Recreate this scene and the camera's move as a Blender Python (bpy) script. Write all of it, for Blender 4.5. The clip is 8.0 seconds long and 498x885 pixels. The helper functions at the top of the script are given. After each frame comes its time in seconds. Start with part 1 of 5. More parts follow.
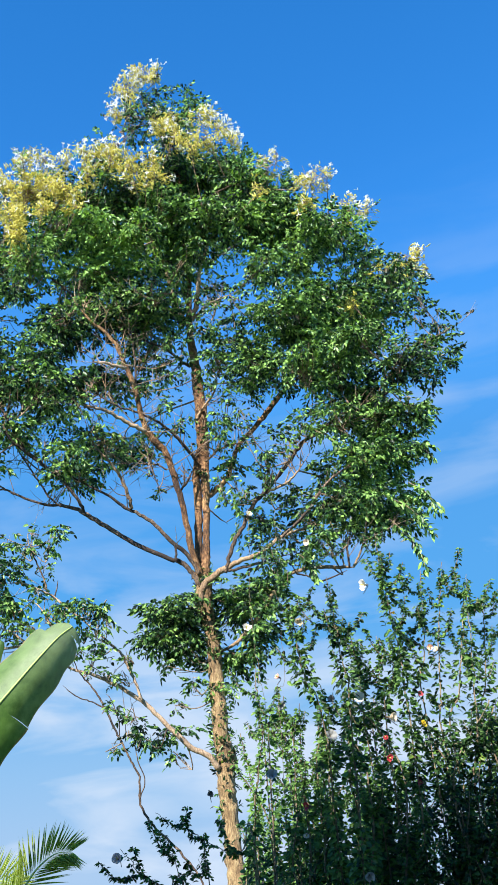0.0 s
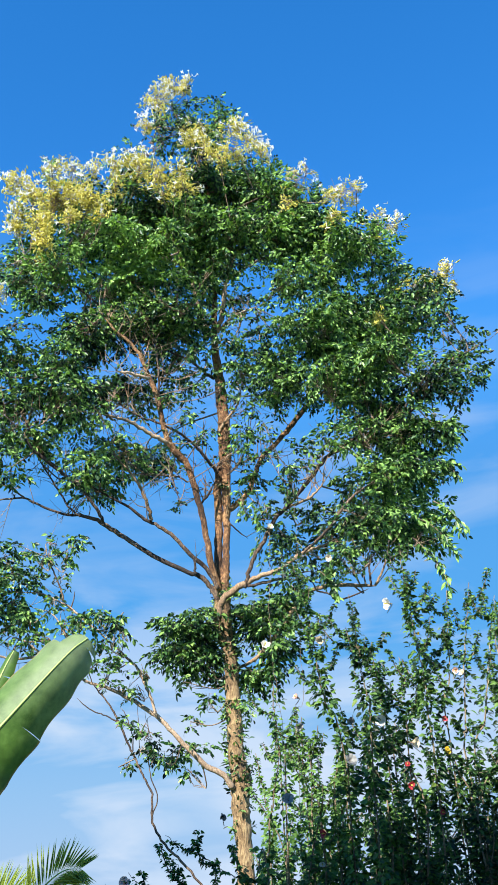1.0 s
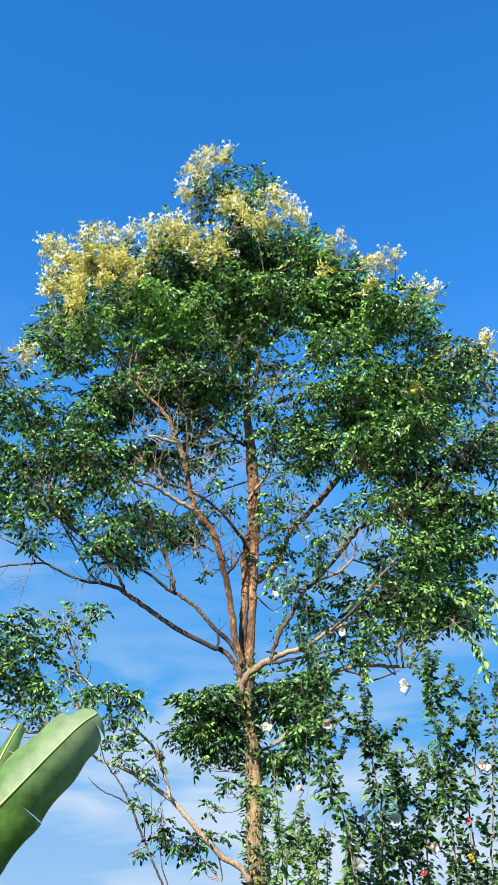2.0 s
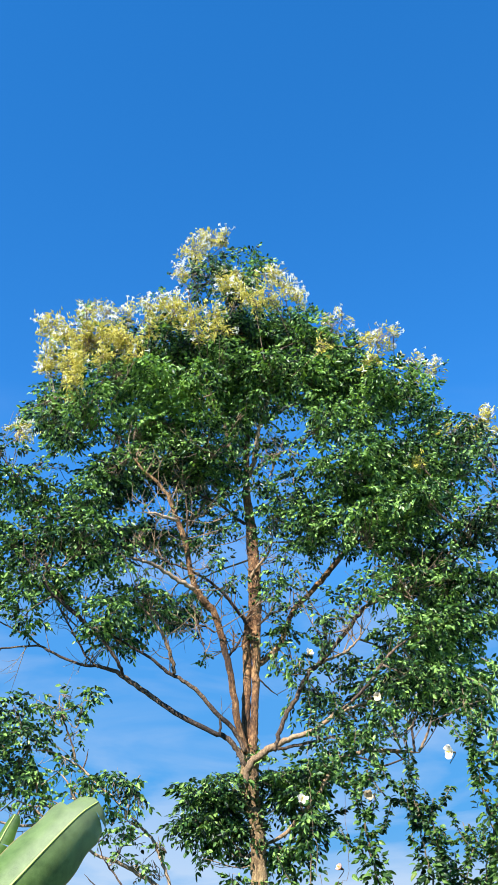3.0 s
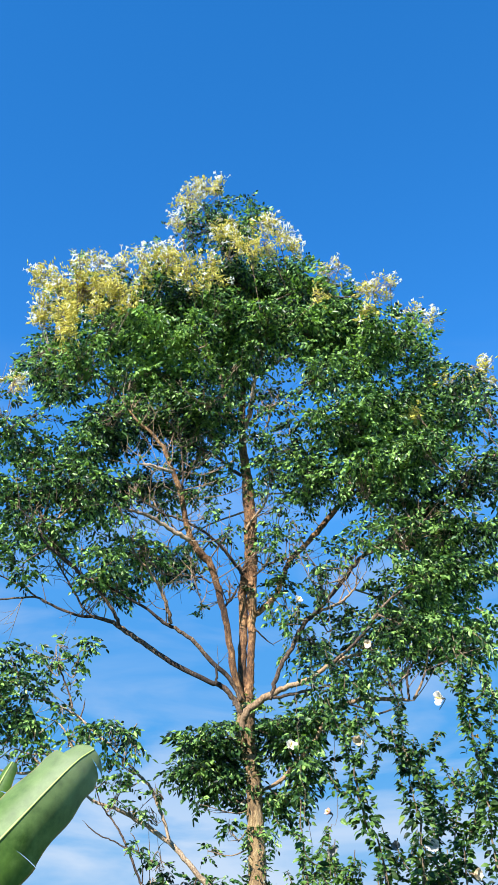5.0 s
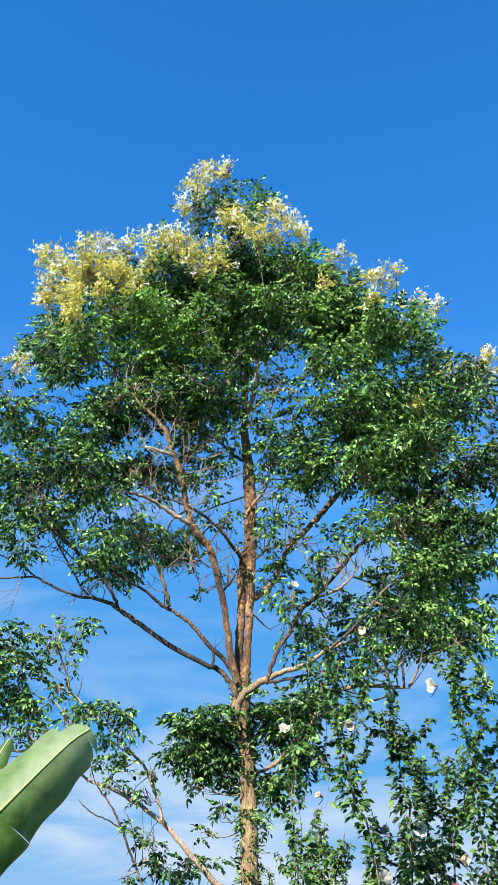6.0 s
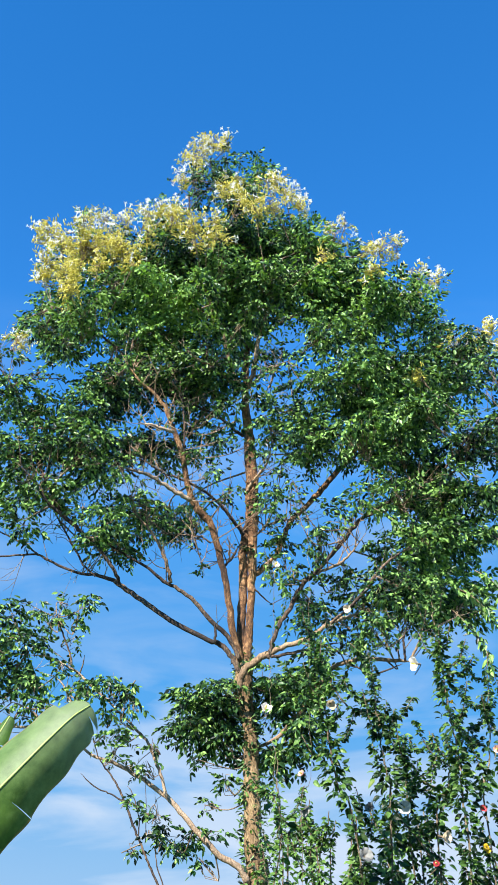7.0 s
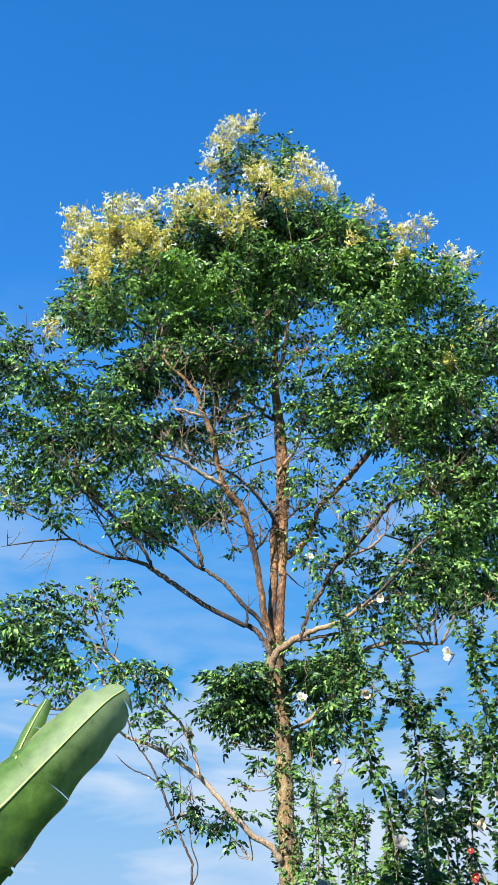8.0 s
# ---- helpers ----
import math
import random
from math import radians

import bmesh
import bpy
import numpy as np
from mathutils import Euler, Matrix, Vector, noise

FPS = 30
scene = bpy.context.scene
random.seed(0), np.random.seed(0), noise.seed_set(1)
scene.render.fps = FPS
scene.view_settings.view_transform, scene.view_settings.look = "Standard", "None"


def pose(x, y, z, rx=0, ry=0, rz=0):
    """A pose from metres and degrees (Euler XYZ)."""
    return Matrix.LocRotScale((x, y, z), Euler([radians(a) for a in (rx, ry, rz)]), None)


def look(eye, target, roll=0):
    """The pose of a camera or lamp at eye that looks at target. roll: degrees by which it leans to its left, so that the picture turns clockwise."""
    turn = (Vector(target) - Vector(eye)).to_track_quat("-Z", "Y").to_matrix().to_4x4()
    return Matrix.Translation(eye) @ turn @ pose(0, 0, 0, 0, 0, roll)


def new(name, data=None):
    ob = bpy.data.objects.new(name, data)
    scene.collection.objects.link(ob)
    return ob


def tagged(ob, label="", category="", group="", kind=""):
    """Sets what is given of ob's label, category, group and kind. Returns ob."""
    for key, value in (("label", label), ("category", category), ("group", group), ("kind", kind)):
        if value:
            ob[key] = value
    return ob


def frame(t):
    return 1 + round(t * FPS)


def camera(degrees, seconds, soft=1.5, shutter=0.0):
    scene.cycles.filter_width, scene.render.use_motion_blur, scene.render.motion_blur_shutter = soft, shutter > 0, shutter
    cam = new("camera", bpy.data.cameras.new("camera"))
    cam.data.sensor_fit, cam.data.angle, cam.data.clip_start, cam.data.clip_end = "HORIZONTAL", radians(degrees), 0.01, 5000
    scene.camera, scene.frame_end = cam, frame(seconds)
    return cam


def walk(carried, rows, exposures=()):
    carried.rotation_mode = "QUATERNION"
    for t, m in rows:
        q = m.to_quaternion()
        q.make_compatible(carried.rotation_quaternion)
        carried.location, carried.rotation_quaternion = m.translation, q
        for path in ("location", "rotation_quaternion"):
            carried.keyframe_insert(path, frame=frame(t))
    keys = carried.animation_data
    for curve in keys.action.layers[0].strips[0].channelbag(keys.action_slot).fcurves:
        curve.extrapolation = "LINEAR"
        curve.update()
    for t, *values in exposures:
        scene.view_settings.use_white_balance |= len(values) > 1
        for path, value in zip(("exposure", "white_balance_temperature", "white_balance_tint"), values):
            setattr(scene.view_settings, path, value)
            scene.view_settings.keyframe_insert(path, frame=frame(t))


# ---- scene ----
# ---- camera and its walk ----
cam = camera(29.1, 8.0, soft=0.4)
walk(cam, [
    (0, pose(-0.210, -0.998, 1.435, 115.75, 4.33, -2.07)),
    (0.2, pose(-0.211, -1.007, 1.422, 115.90, 3.87, -0.92)),
    (0.5, pose(-0.205, -0.972, 1.433, 116.69, 3.29, -0.61)),
    (0.8, pose(-0.209, -0.901, 1.458, 116.68, 3.05, -0.86)),
    (1, pose(-0.203, -0.826, 1.482, 116.74, 2.52, -1.46)),
    (1.2, pose(-0.165, -0.719, 1.506, 117.60, 1.89, -0.42)),
    (1.5, pose(-0.097, -0.549, 1.544, 119.36, 0.64, 0.01)),
    (1.8, pose(-0.023, -0.448, 1.575, 120.17, 0.47, 0.11)),
    (2, pose(0.006, -0.378, 1.606, 121.28, 0.03, 0.16)),
    (2.2, pose(0.012, -0.311, 1.634, 122.65, -0.03, 0.41)),
    (3.3, pose(-0.311, 0.004, 1.526, 127.15, 0.87, -0.90)),
    (3.5, pose(-0.341, 0.050, 1.518, 127.12, 0.77, -1.15)),
    (4, pose(-0.311, 0.111, 1.513, 126.15, 0.58, -1.12)),
    (4.5, pose(-0.180, 0.049, 1.573, 124.78, 0.99, -0.29)),
    (6, pose(-0.143, -0.009, 1.556, 123.11, -0.22, -0.89)),
    (6.2, pose(-0.132, -0.006, 1.559, 122.83, -0.56, -1.04)),
    (6.5, pose(-0.098, 0.002, 1.575, 122.39, -0.44, -0.89)),
    (7, pose(0.000, 0.000, 1.600, 121.50, 0.00, 0.00)),
    (7.2, pose(-0.006, -0.012, 1.609, 121.19, -0.45, 0.41)),
    (7.5, pose(-0.027, -0.052, 1.615, 120.79, -0.50, 1.15)),
    (8, pose(-0.025, -0.074, 1.628, 120.30, -0.54, 1.65)),
])

# ---- world, sun, exposure ----
SUN_EL, SUN_AZ = radians(35), radians(208)
world = bpy.data.worlds.new("sky")
scene.world = world
world.use_nodes = True
wn = world.node_tree.nodes
sky = wn.new("ShaderNodeTexSky")
sky.sky_type, sky.sun_disc = "NISHITA", False
sky.sun_elevation, sky.sun_rotation = SUN_EL, SUN_AZ
sky.air_density, sky.dust_density, sky.ozone_density = 1.0, 0.0, 4.0
tone = wn.new("ShaderNodeHueSaturation")
tone.inputs["Hue"].default_value = 0.503
tone.inputs["Saturation"].default_value = 1.3
tone.inputs["Value"].default_value = 1.1
world.node_tree.links.new(sky.outputs[0], tone.inputs["Color"])
world.node_tree.links.new(tone.outputs[0], wn["Background"].inputs[0])
wn["Background"].inputs[1].default_value = 0.106
sun_data = bpy.data.lights.new("sun", "SUN")
sun_data.energy, sun_data.angle, sun_data.color = 5.0, radians(0.5), (1.0, 0.95, 0.86)
sun_way = Vector((math.sin(SUN_AZ) * math.cos(SUN_EL), math.cos(SUN_AZ) * math.cos(SUN_EL), math.sin(SUN_EL)))
new("sun", sun_data).matrix_world = look(sun_way * 60, (0, 0, 0))
scene.view_settings.exposure = 1.48


# ---- materials ----
def base(name):
    m = bpy.data.materials.new(name)
    m.use_nodes = True
    nt = m.node_tree
    return m, nt, nt.nodes["Principled BSDF"]


def add_node(nt, kind, **values):
    nd = nt.nodes.new(kind)
    for key, value in values.items():
        nd.inputs[key].default_value = value
    return nd


def ramp(nt, source, stops):
    nd = nt.nodes.new("ShaderNodeValToRGB")
    els = nd.color_ramp.elements
    for i, (at, rgb) in enumerate(stops):
        e = els[i] if i < 2 else els.new(at)
        e.position, e.color = at, (*rgb, 1)
    nt.links.new(source, nd.inputs[0])
    return nd


def leaf_material(name, dark, mid, light, gloss=0.42, glow=0.3, per_object=False, patch=0.7):
    """Leaves: colour differs from leaf to leaf and from bough to bough; some light passes through."""
    m, nt, bsdf = base(name)
    ln = nt.links.new
    if per_object:
        rnd = nt.nodes.new("ShaderNodeObjectInfo").outputs["Random"]
    else:
        rnd = nt.nodes.new("ShaderNodeNewGeometry").outputs["Random Per Island"]
    place = nt.nodes.new("ShaderNodeTexCoord").outputs["Object"]
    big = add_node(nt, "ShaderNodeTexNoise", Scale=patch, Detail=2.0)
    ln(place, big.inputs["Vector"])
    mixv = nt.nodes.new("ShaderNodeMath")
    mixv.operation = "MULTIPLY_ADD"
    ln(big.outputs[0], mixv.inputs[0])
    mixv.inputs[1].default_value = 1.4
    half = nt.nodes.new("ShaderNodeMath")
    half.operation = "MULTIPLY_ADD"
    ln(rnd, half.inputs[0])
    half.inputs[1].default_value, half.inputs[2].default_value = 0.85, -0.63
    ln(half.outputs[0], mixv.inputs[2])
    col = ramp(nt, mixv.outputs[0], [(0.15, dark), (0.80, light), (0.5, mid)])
    fine = add_node(nt, "ShaderNodeTexNoise", Scale=60.0, Detail=2.0)
    ln(place, fine.inputs["Vector"])
    bump = add_node(nt, "ShaderNodeBump", Strength=0.25, Distance=0.01)
    ln(fine.outputs[0], bump.inputs["Height"])
    ln(bump.outputs[0], bsdf.inputs["Normal"])
    ln(col.outputs[0], bsdf.inputs["Base Color"])
    bsdf.inputs["Roughness"].default_value = gloss
    bsdf.inputs["Specular IOR Level"].default_value = 0.30
    trans = nt.nodes.new("ShaderNodeBsdfTranslucent")
    warm = nt.nodes.new("ShaderNodeMixRGB")
    warm.blend_type = "MULTIPLY"
    warm.inputs[0].default_value = 1.0
    warm.inputs[2].default_value = (1.5, 1.7, 0.5, 1)
    ln(col.outputs[0], warm.inputs[1])
    ln(warm.outputs[0], trans.inputs[0])
    mix = nt.nodes.new("ShaderNodeMixShader")
    mix.inputs[0].default_value = glow
    ln(bsdf.outputs[0], mix.inputs[1])
    ln(trans.outputs[0], mix.inputs[2])
    ln(mix.outputs[0], nt.nodes["Material Output"].inputs[0])
    return m


def bark_material(name, dark, mid, light, stretch=5.0, rough=0.85, depth=0.02, along=1.5):
    """Flaky bark: long fissures, plates and weathered patches."""
    m, nt, bsdf = base(name)
    ln = nt.links.new
    place = nt.nodes.new("ShaderNodeTexCoord").outputs["Object"]
    mp = add_node(nt, "ShaderNodeMapping", Scale=(stretch * 3.2, stretch * 3.2, stretch * along))
    ln(place, mp.inputs[0])
    fis = add_node(nt, "ShaderNodeTexNoise", Scale=2.2, Detail=6.0, Roughness=0.7)
    ln(mp.outputs[0], fis.inputs["Vector"])
    pat = add_node(nt, "ShaderNodeTexNoise", Scale=1.6, Detail=3.0)
    ln(place, pat.inputs["Vector"])
    both = nt.nodes.new("ShaderNodeMath")
    both.operation = "MULTIPLY_ADD"
    ln(pat.outputs[0], both.inputs[0])
    both.inputs[1].default_value = 0.8
    sub = nt.nodes.new("ShaderNodeMath")
    sub.operation = "MULTIPLY_ADD"
    ln(fis.outputs[0], sub.inputs[0])
    sub.inputs[1].default_value, sub.inputs[2].default_value = 1.1, -0.42
    ln(sub.outputs[0], both.inputs[2])
    col = ramp(nt, both.outputs[0], [(0.34, dark), (0.80, light), (0.55, mid)])
    ln(col.outputs[0], bsdf.inputs["Base Color"])
    bump = add_node(nt, "ShaderNodeBump", Strength=1.0, Distance=depth)
    ln(fis.outputs[0], bump.inputs["Height"])
    ln(bump.outputs[0], bsdf.inputs["Normal"])
    bsdf.inputs["Roughness"].default_value = rough
    return m


def petal_material(name, a, b, glow=0.35):
    m, nt, bsdf = base(name)
    ln = nt.links.new
    rnd = nt.nodes.new("ShaderNodeNewGeometry").outputs["Random Per Island"]
    col = ramp(nt, rnd, [(0.0, a), (1.0, b)])
    ln(col.outputs[0], bsdf.inputs["Base Color"])
    bsdf.inputs["Roughness"].default_value = 0.6
    trans = nt.nodes.new("ShaderNodeBsdfTranslucent")
    ln(col.outputs[0], trans.inputs[0])
    mix = nt.nodes.new("ShaderNodeMixShader")
    mix.inputs[0].default_value = glow
    ln(bsdf.outputs[0], mix.inputs[1])
    ln(trans.outputs[0], mix.inputs[2])
    ln(mix.outputs[0], nt.nodes["Material Output"].inputs[0])
    return m


# Leaf tones vary; the near-black and bright ends also paint in shade and sun.
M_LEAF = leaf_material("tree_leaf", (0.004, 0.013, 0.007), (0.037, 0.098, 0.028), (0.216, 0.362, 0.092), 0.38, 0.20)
M_HIB = leaf_material("hibiscus_leaf", (0.009, 0.026, 0.010), (0.038, 0.098, 0.025), (0.110, 0.210, 0.045), 0.42, 0.25)
M_HIB_ONE = leaf_material("hibiscus_leaf_single", (0.008, 0.02, 0.007), (0.03, 0.07, 0.014), (0.12, 0.18, 0.03), 0.45, 0.25, True)
M_PALM = leaf_material("palm_leaf", (0.15, 0.20, 0.05), (0.26, 0.32, 0.09), (0.38, 0.43, 0.15), 0.4, 0.3)
M_PALM_DARK = leaf_material("dark_palm_leaf", (0.03, 0.06, 0.015), (0.07, 0.115, 0.03), (0.13, 0.18, 0.055), 0.4, 0.2)
M_BARK = bark_material("tree_bark", (0.028, 0.013, 0.007), (0.160, 0.075, 0.030), (0.46, 0.272, 0.120), 5.0, 0.85, 0.035)
M_TRUNK = bark_material("fibrous_bark", (0.060, 0.034, 0.017), (0.235, 0.148, 0.068), (0.48, 0.36, 0.18), 6.0, 0.85, 0.05, 0.7)
M_TWIG = bark_material("twig_bark", (0.07, 0.045, 0.03), (0.20, 0.135, 0.085), (0.42, 0.32, 0.22), 8.0)
# Paler copies for sunlit limbs: the light is put into the bark colour.
M_PALE_LIT = bark_material("pale_lit_bark", (0.11, 0.065, 0.035), (0.26, 0.17, 0.095), (0.42, 0.30, 0.18), 6.0)
M_TAN_LIT = bark_material("tan_lit_bark", (0.15, 0.10, 0.062), (0.36, 0.25, 0.16), (0.52, 0.395, 0.27), 6.0)
# Dark copy with limb shade in its colour; the dark sapling uses it too.
M_DARK_SHADED = bark_material("dark_shaded_bark", (0.010, 0.007, 0.006), (0.052, 0.031, 0.020), (0.26, 0.175, 0.105), 6.0)
M_HSTEM = bark_material("shrub_stem", (0.10, 0.07, 0.045), (0.20, 0.15, 0.09), (0.34, 0.28, 0.18), 12.0)
M_WHITE = petal_material("white_petal", (0.80, 0.79, 0.72), (0.86, 0.86, 0.84))
M_BUD = petal_material("yellow_bud", (0.49, 0.42, 0.033), (0.72, 0.655, 0.17), 0.3)
PETALS = {
    "white": petal_material("hibiscus_white", (0.76, 0.71, 0.62), (0.84, 0.81, 0.75)),
    "cream": petal_material("hibiscus_cream", (0.72, 0.55, 0.34), (0.80, 0.72, 0.55)),
    "pink": petal_material("hibiscus_pink", (0.75, 0.42, 0.36), (0.80, 0.62, 0.55)),
    "red": petal_material("hibiscus_red", (0.36, 0.02, 0.035), (0.48, 0.06, 0.07)),
    "faded": petal_material("hibiscus_faded", (0.27, 0.28, 0.27), (0.38, 0.38, 0.37)),
    "yellow": petal_material("hibiscus_yellow", (0.75, 0.50, 0.02), (0.80, 0.58, 0.05)),
    "dark": petal_material("hibiscus_wilted", (0.17, 0.17, 0.19), (0.24, 0.22, 0.22)),
}


def banana_material(name, faded):
    """Blade with fine cross veins, uneven green, dry brown edges and, if asked, a painted pale sun sheen."""
    m, nt, bsdf = base(name)
    ln = nt.links.new
    uv = nt.nodes.new("ShaderNodeUVMap").outputs[0]
    sep = nt.nodes.new("ShaderNodeSeparateXYZ")
    ln(uv, sep.inputs[0])
    wave = add_node(nt, "ShaderNodeTexWave", Scale=24.0, Distortion=4.0, Detail=3.0)
    wave.bands_direction = "X"
    ln(uv, wave.inputs["Vector"])
    place = nt.nodes.new("ShaderNodeTexCoord").outputs["Object"]
    patch = add_node(nt, "ShaderNodeTexNoise", Scale=5.0, Detail=6.0, Roughness=0.65)
    ln(place, patch.inputs["Vector"])
    col = ramp(nt, patch.outputs[0], [(0.32, (0.034, 0.084, 0.009)), (0.70, (0.105, 0.205, 0.028)), (0.5, (0.066, 0.142, 0.016))])
    edge = nt.nodes.new("ShaderNodeMath")
    edge.operation = "MULTIPLY_ADD"
    ln(patch.outputs[0], edge.inputs[0])
    edge.inputs[1].default_value = 0.16
    ln(sep.outputs["Y"], edge.inputs[2])
    dry = nt.nodes.new("ShaderNodeMapRange")
    dry.inputs["From Min"].default_value, dry.inputs["From Max"].default_value = 1.02, 1.06
    ln(edge.outputs[0], dry.inputs["Value"])
    brown = nt.nodes.new("ShaderNodeMixRGB")
    brown.inputs[2].default_value = (0.22, 0.16, 0.045, 1)
    ln(dry.outputs[0], brown.inputs[0])
    ln(col.outputs[0], brown.inputs[1])
    # Sun sheen put into the colour: paler patches that grow towards the tip.
    if faded:
        tip = nt.nodes.new("ShaderNodeMath")
        tip.operation = "MULTIPLY_ADD"
        ln(patch.outputs[0], tip.inputs[0])
        tip.inputs[1].default_value = 2.6
        ln(sep.outputs["X"], tip.inputs[2])
        sheen = nt.nodes.new("ShaderNodeMapRange")
        sheen.inputs["From Min"].default_value, sheen.inputs["From Max"].default_value = 3.6, 6.0
        sheen.inputs["To Min"].default_value, sheen.inputs["To Max"].default_value = 0.0, 0.34
        ln(tip.outputs[0], sheen.inputs["Value"])
        pale = nt.nodes.new("ShaderNodeMixRGB")
        pale.inputs[2].default_value = (0.36, 0.40, 0.27, 1)
        ln(sheen.outputs[0], pale.inputs[0])
        ln(brown.outputs[0], pale.inputs[1])
        brown = pale
    veins = nt.nodes.new("ShaderNodeMapRange")
    veins.inputs["To Min"].default_value, veins.inputs["To Max"].default_value = 0.93, 1.04
    ln(wave.outputs[0], veins.inputs["Value"])
    lined = nt.nodes.new("ShaderNodeMixRGB")
    lined.blend_type = "MULTIPLY"
    lined.inputs[0].default_value = 1.0
    ln(brown.outputs[0], lined.inputs[1])
    ln(veins.outputs[0], lined.inputs[2])
    brown = lined
    ln(brown.outputs[0], bsdf.inputs["Base Color"])
    bump = add_node(nt, "ShaderNodeBump", Strength=0.15, Distance=0.006)
    ln(wave.outputs[0], bump.inputs["Height"])
    ln(bump.outputs[0], bsdf.inputs["Normal"])
    bsdf.inputs["Roughness"].default_value = 0.5
    trans = nt.nodes.new("ShaderNodeBsdfTranslucent")
    ln(brown.outputs[0], trans.inputs[0])
    mix = nt.nodes.new("ShaderNodeMixShader")
    mix.inputs[0].default_value = 0.35
    ln(bsdf.outputs[0], mix.inputs[1])
    ln(trans.outputs[0], mix.inputs[2])
    ln(mix.outputs[0], nt.nodes["Material Output"].inputs[0])
    return m


M_BANANA = banana_material("banana_blade", False)
M_BANANA_SHEEN = banana_material("sheen_banana_blade", True)
M_RIB = leaf_material("leaf_rib", (0.25, 0.33, 0.08), (0.34, 0.42, 0.12), (0.42, 0.48, 0.18), 0.4, 0.1)
M_PSEUDO = bark_material("banana_stem", (0.07, 0.08, 0.03), (0.16, 0.18, 0.06), (0.26, 0.26, 0.10), 3.0, 0.6, 0.008)


def ground_material():
    m, nt, bsdf = base("grass_ground")
    ln = nt.links.new
    place = nt.nodes.new("ShaderNodeTexCoord").outputs["Object"]
    a = add_node(nt, "ShaderNodeTexNoise", Scale=0.35, Detail=8.0, Roughness=0.7)
    ln(place, a.inputs["Vector"])
    col = ramp(nt, a.outputs[0], [(0.3, (0.05, 0.045, 0.025)), (0.7, (0.07, 0.12, 0.03)), (0.5, (0.045, 0.08, 0.02))])
    ln(col.outputs[0], bsdf.inputs["Base Color"])
    bump = add_node(nt, "ShaderNodeBump", Strength=0.8, Distance=0.08)
    b = add_node(nt, "ShaderNodeTexNoise", Scale=30.0, Detail=4.0)
    ln(place, b.inputs["Vector"])
    ln(b.outputs[0], bump.inputs["Height"])
    ln(bump.outputs[0], bsdf.inputs["Normal"])
    bsdf.inputs["Roughness"].default_value = 0.95
    return m


def haze_cloud_material():
    """Glowing low-sky haze painted by height, with thin wisps of high cloud; clear higher up."""
    m, nt, bsdf = base("haze_and_thin_cloud")
    ln = nt.links.new
    place = nt.nodes.new("ShaderNodeTexCoord").outputs["Object"]
    mp = add_node(nt, "ShaderNodeMapping", Scale=(0.0011, 0.0011, 0.0042))
    ln(place, mp.inputs[0])
    wisps = add_node(nt, "ShaderNodeTexNoise", Scale=1.6, Detail=6.0, Roughness=0.5, Distortion=0.5)
    ln(mp.outputs[0], wisps.inputs["Vector"])
    sep = nt.nodes.new("ShaderNodeSeparateXYZ")
    ln(place, sep.inputs[0])
    low = nt.nodes.new("ShaderNodeMapRange")
    low.inputs["From Min"].default_value, low.inputs["From Max"].default_value = 1750, 850
    low.inputs["To Min"].default_value, low.inputs["To Max"].default_value = -0.12, 0.95
    ln(sep.outputs["Z"], low.inputs["Value"])
    total = nt.nodes.new("ShaderNodeMath")
    total.operation = "MULTIPLY_ADD"
    ln(wisps.outputs[0], total.inputs[0])
    total.inputs[1].default_value = 0.3
    ln(low.outputs[0], total.inputs[2])
    share = nt.nodes.new("ShaderNodeMapRange")
    share.interpolation_type = "SMOOTHSTEP"
    share.inputs["From Min"].default_value, share.inputs["From Max"].default_value = 0.08, 0.90
    share.inputs["To Min"].default_value, share.inputs["To Max"].default_value = 0.0, 1.0
    ln(total.outputs[0], share.inputs["Value"])
    # The shell glows in painted sky and haze colours, paler towards the horizon.
    glow = nt.nodes.new("ShaderNodeEmission")
    tint = nt.nodes.new("ShaderNodeMapRange")
    tint.inputs["From Min"].default_value, tint.inputs["From Max"].default_value = 100, 1100
    ln(sep.outputs["Z"], tint.inputs["Value"])
    hue = ramp(nt, tint.outputs[0], [(0.0, (0.150, 0.220, 0.318)), (1.0, (0.030, 0.131, 0.313)), (0.22, (0.110, 0.202, 0.320)), (0.40, (0.075, 0.180, 0.320)), (0.58, (0.038, 0.150, 0.320))])
    puff = nt.nodes.new("ShaderNodeMixRGB")
    puff.inputs[2].default_value = (0.235, 0.282, 0.350, 1)
    thick = nt.nodes.new("ShaderNodeMapRange")
    thick.inputs["From Min"].default_value, thick.inputs["From Max"].default_value = 0.45, 0.63
    ln(wisps.outputs[0], thick.inputs["Value"])
    bank = nt.nodes.new("ShaderNodeMapRange")
    bank.inputs["From Min"].default_value, bank.inputs["From Max"].default_value = 850, 380
    bank.inputs["To Min"].default_value, bank.inputs["To Max"].default_value = 0.28, 0.95
    ln(sep.outputs["Z"], bank.inputs["Value"])
    veil = nt.nodes.new("ShaderNodeMath")
    veil.operation = "MULTIPLY"
    ln(thick.outputs[0], veil.inputs[0])
    ln(bank.outputs[0], veil.inputs[1])
    ln(veil.outputs[0], puff.inputs[0])
    ln(hue.outputs[0], puff.inputs[1])
    ln(puff.outputs[0], glow.inputs[0])
    clear = nt.nodes.new("ShaderNodeBsdfTransparent")
    mix = nt.nodes.new("ShaderNodeMixShader")
    ln(share.outputs[0], mix.inputs[0])
    ln(clear.outputs[0], mix.inputs[1])
    ln(glow.outputs[0], mix.inputs[2])
    ln(mix.outputs[0], nt.nodes["Material Output"].inputs[0])
    return m


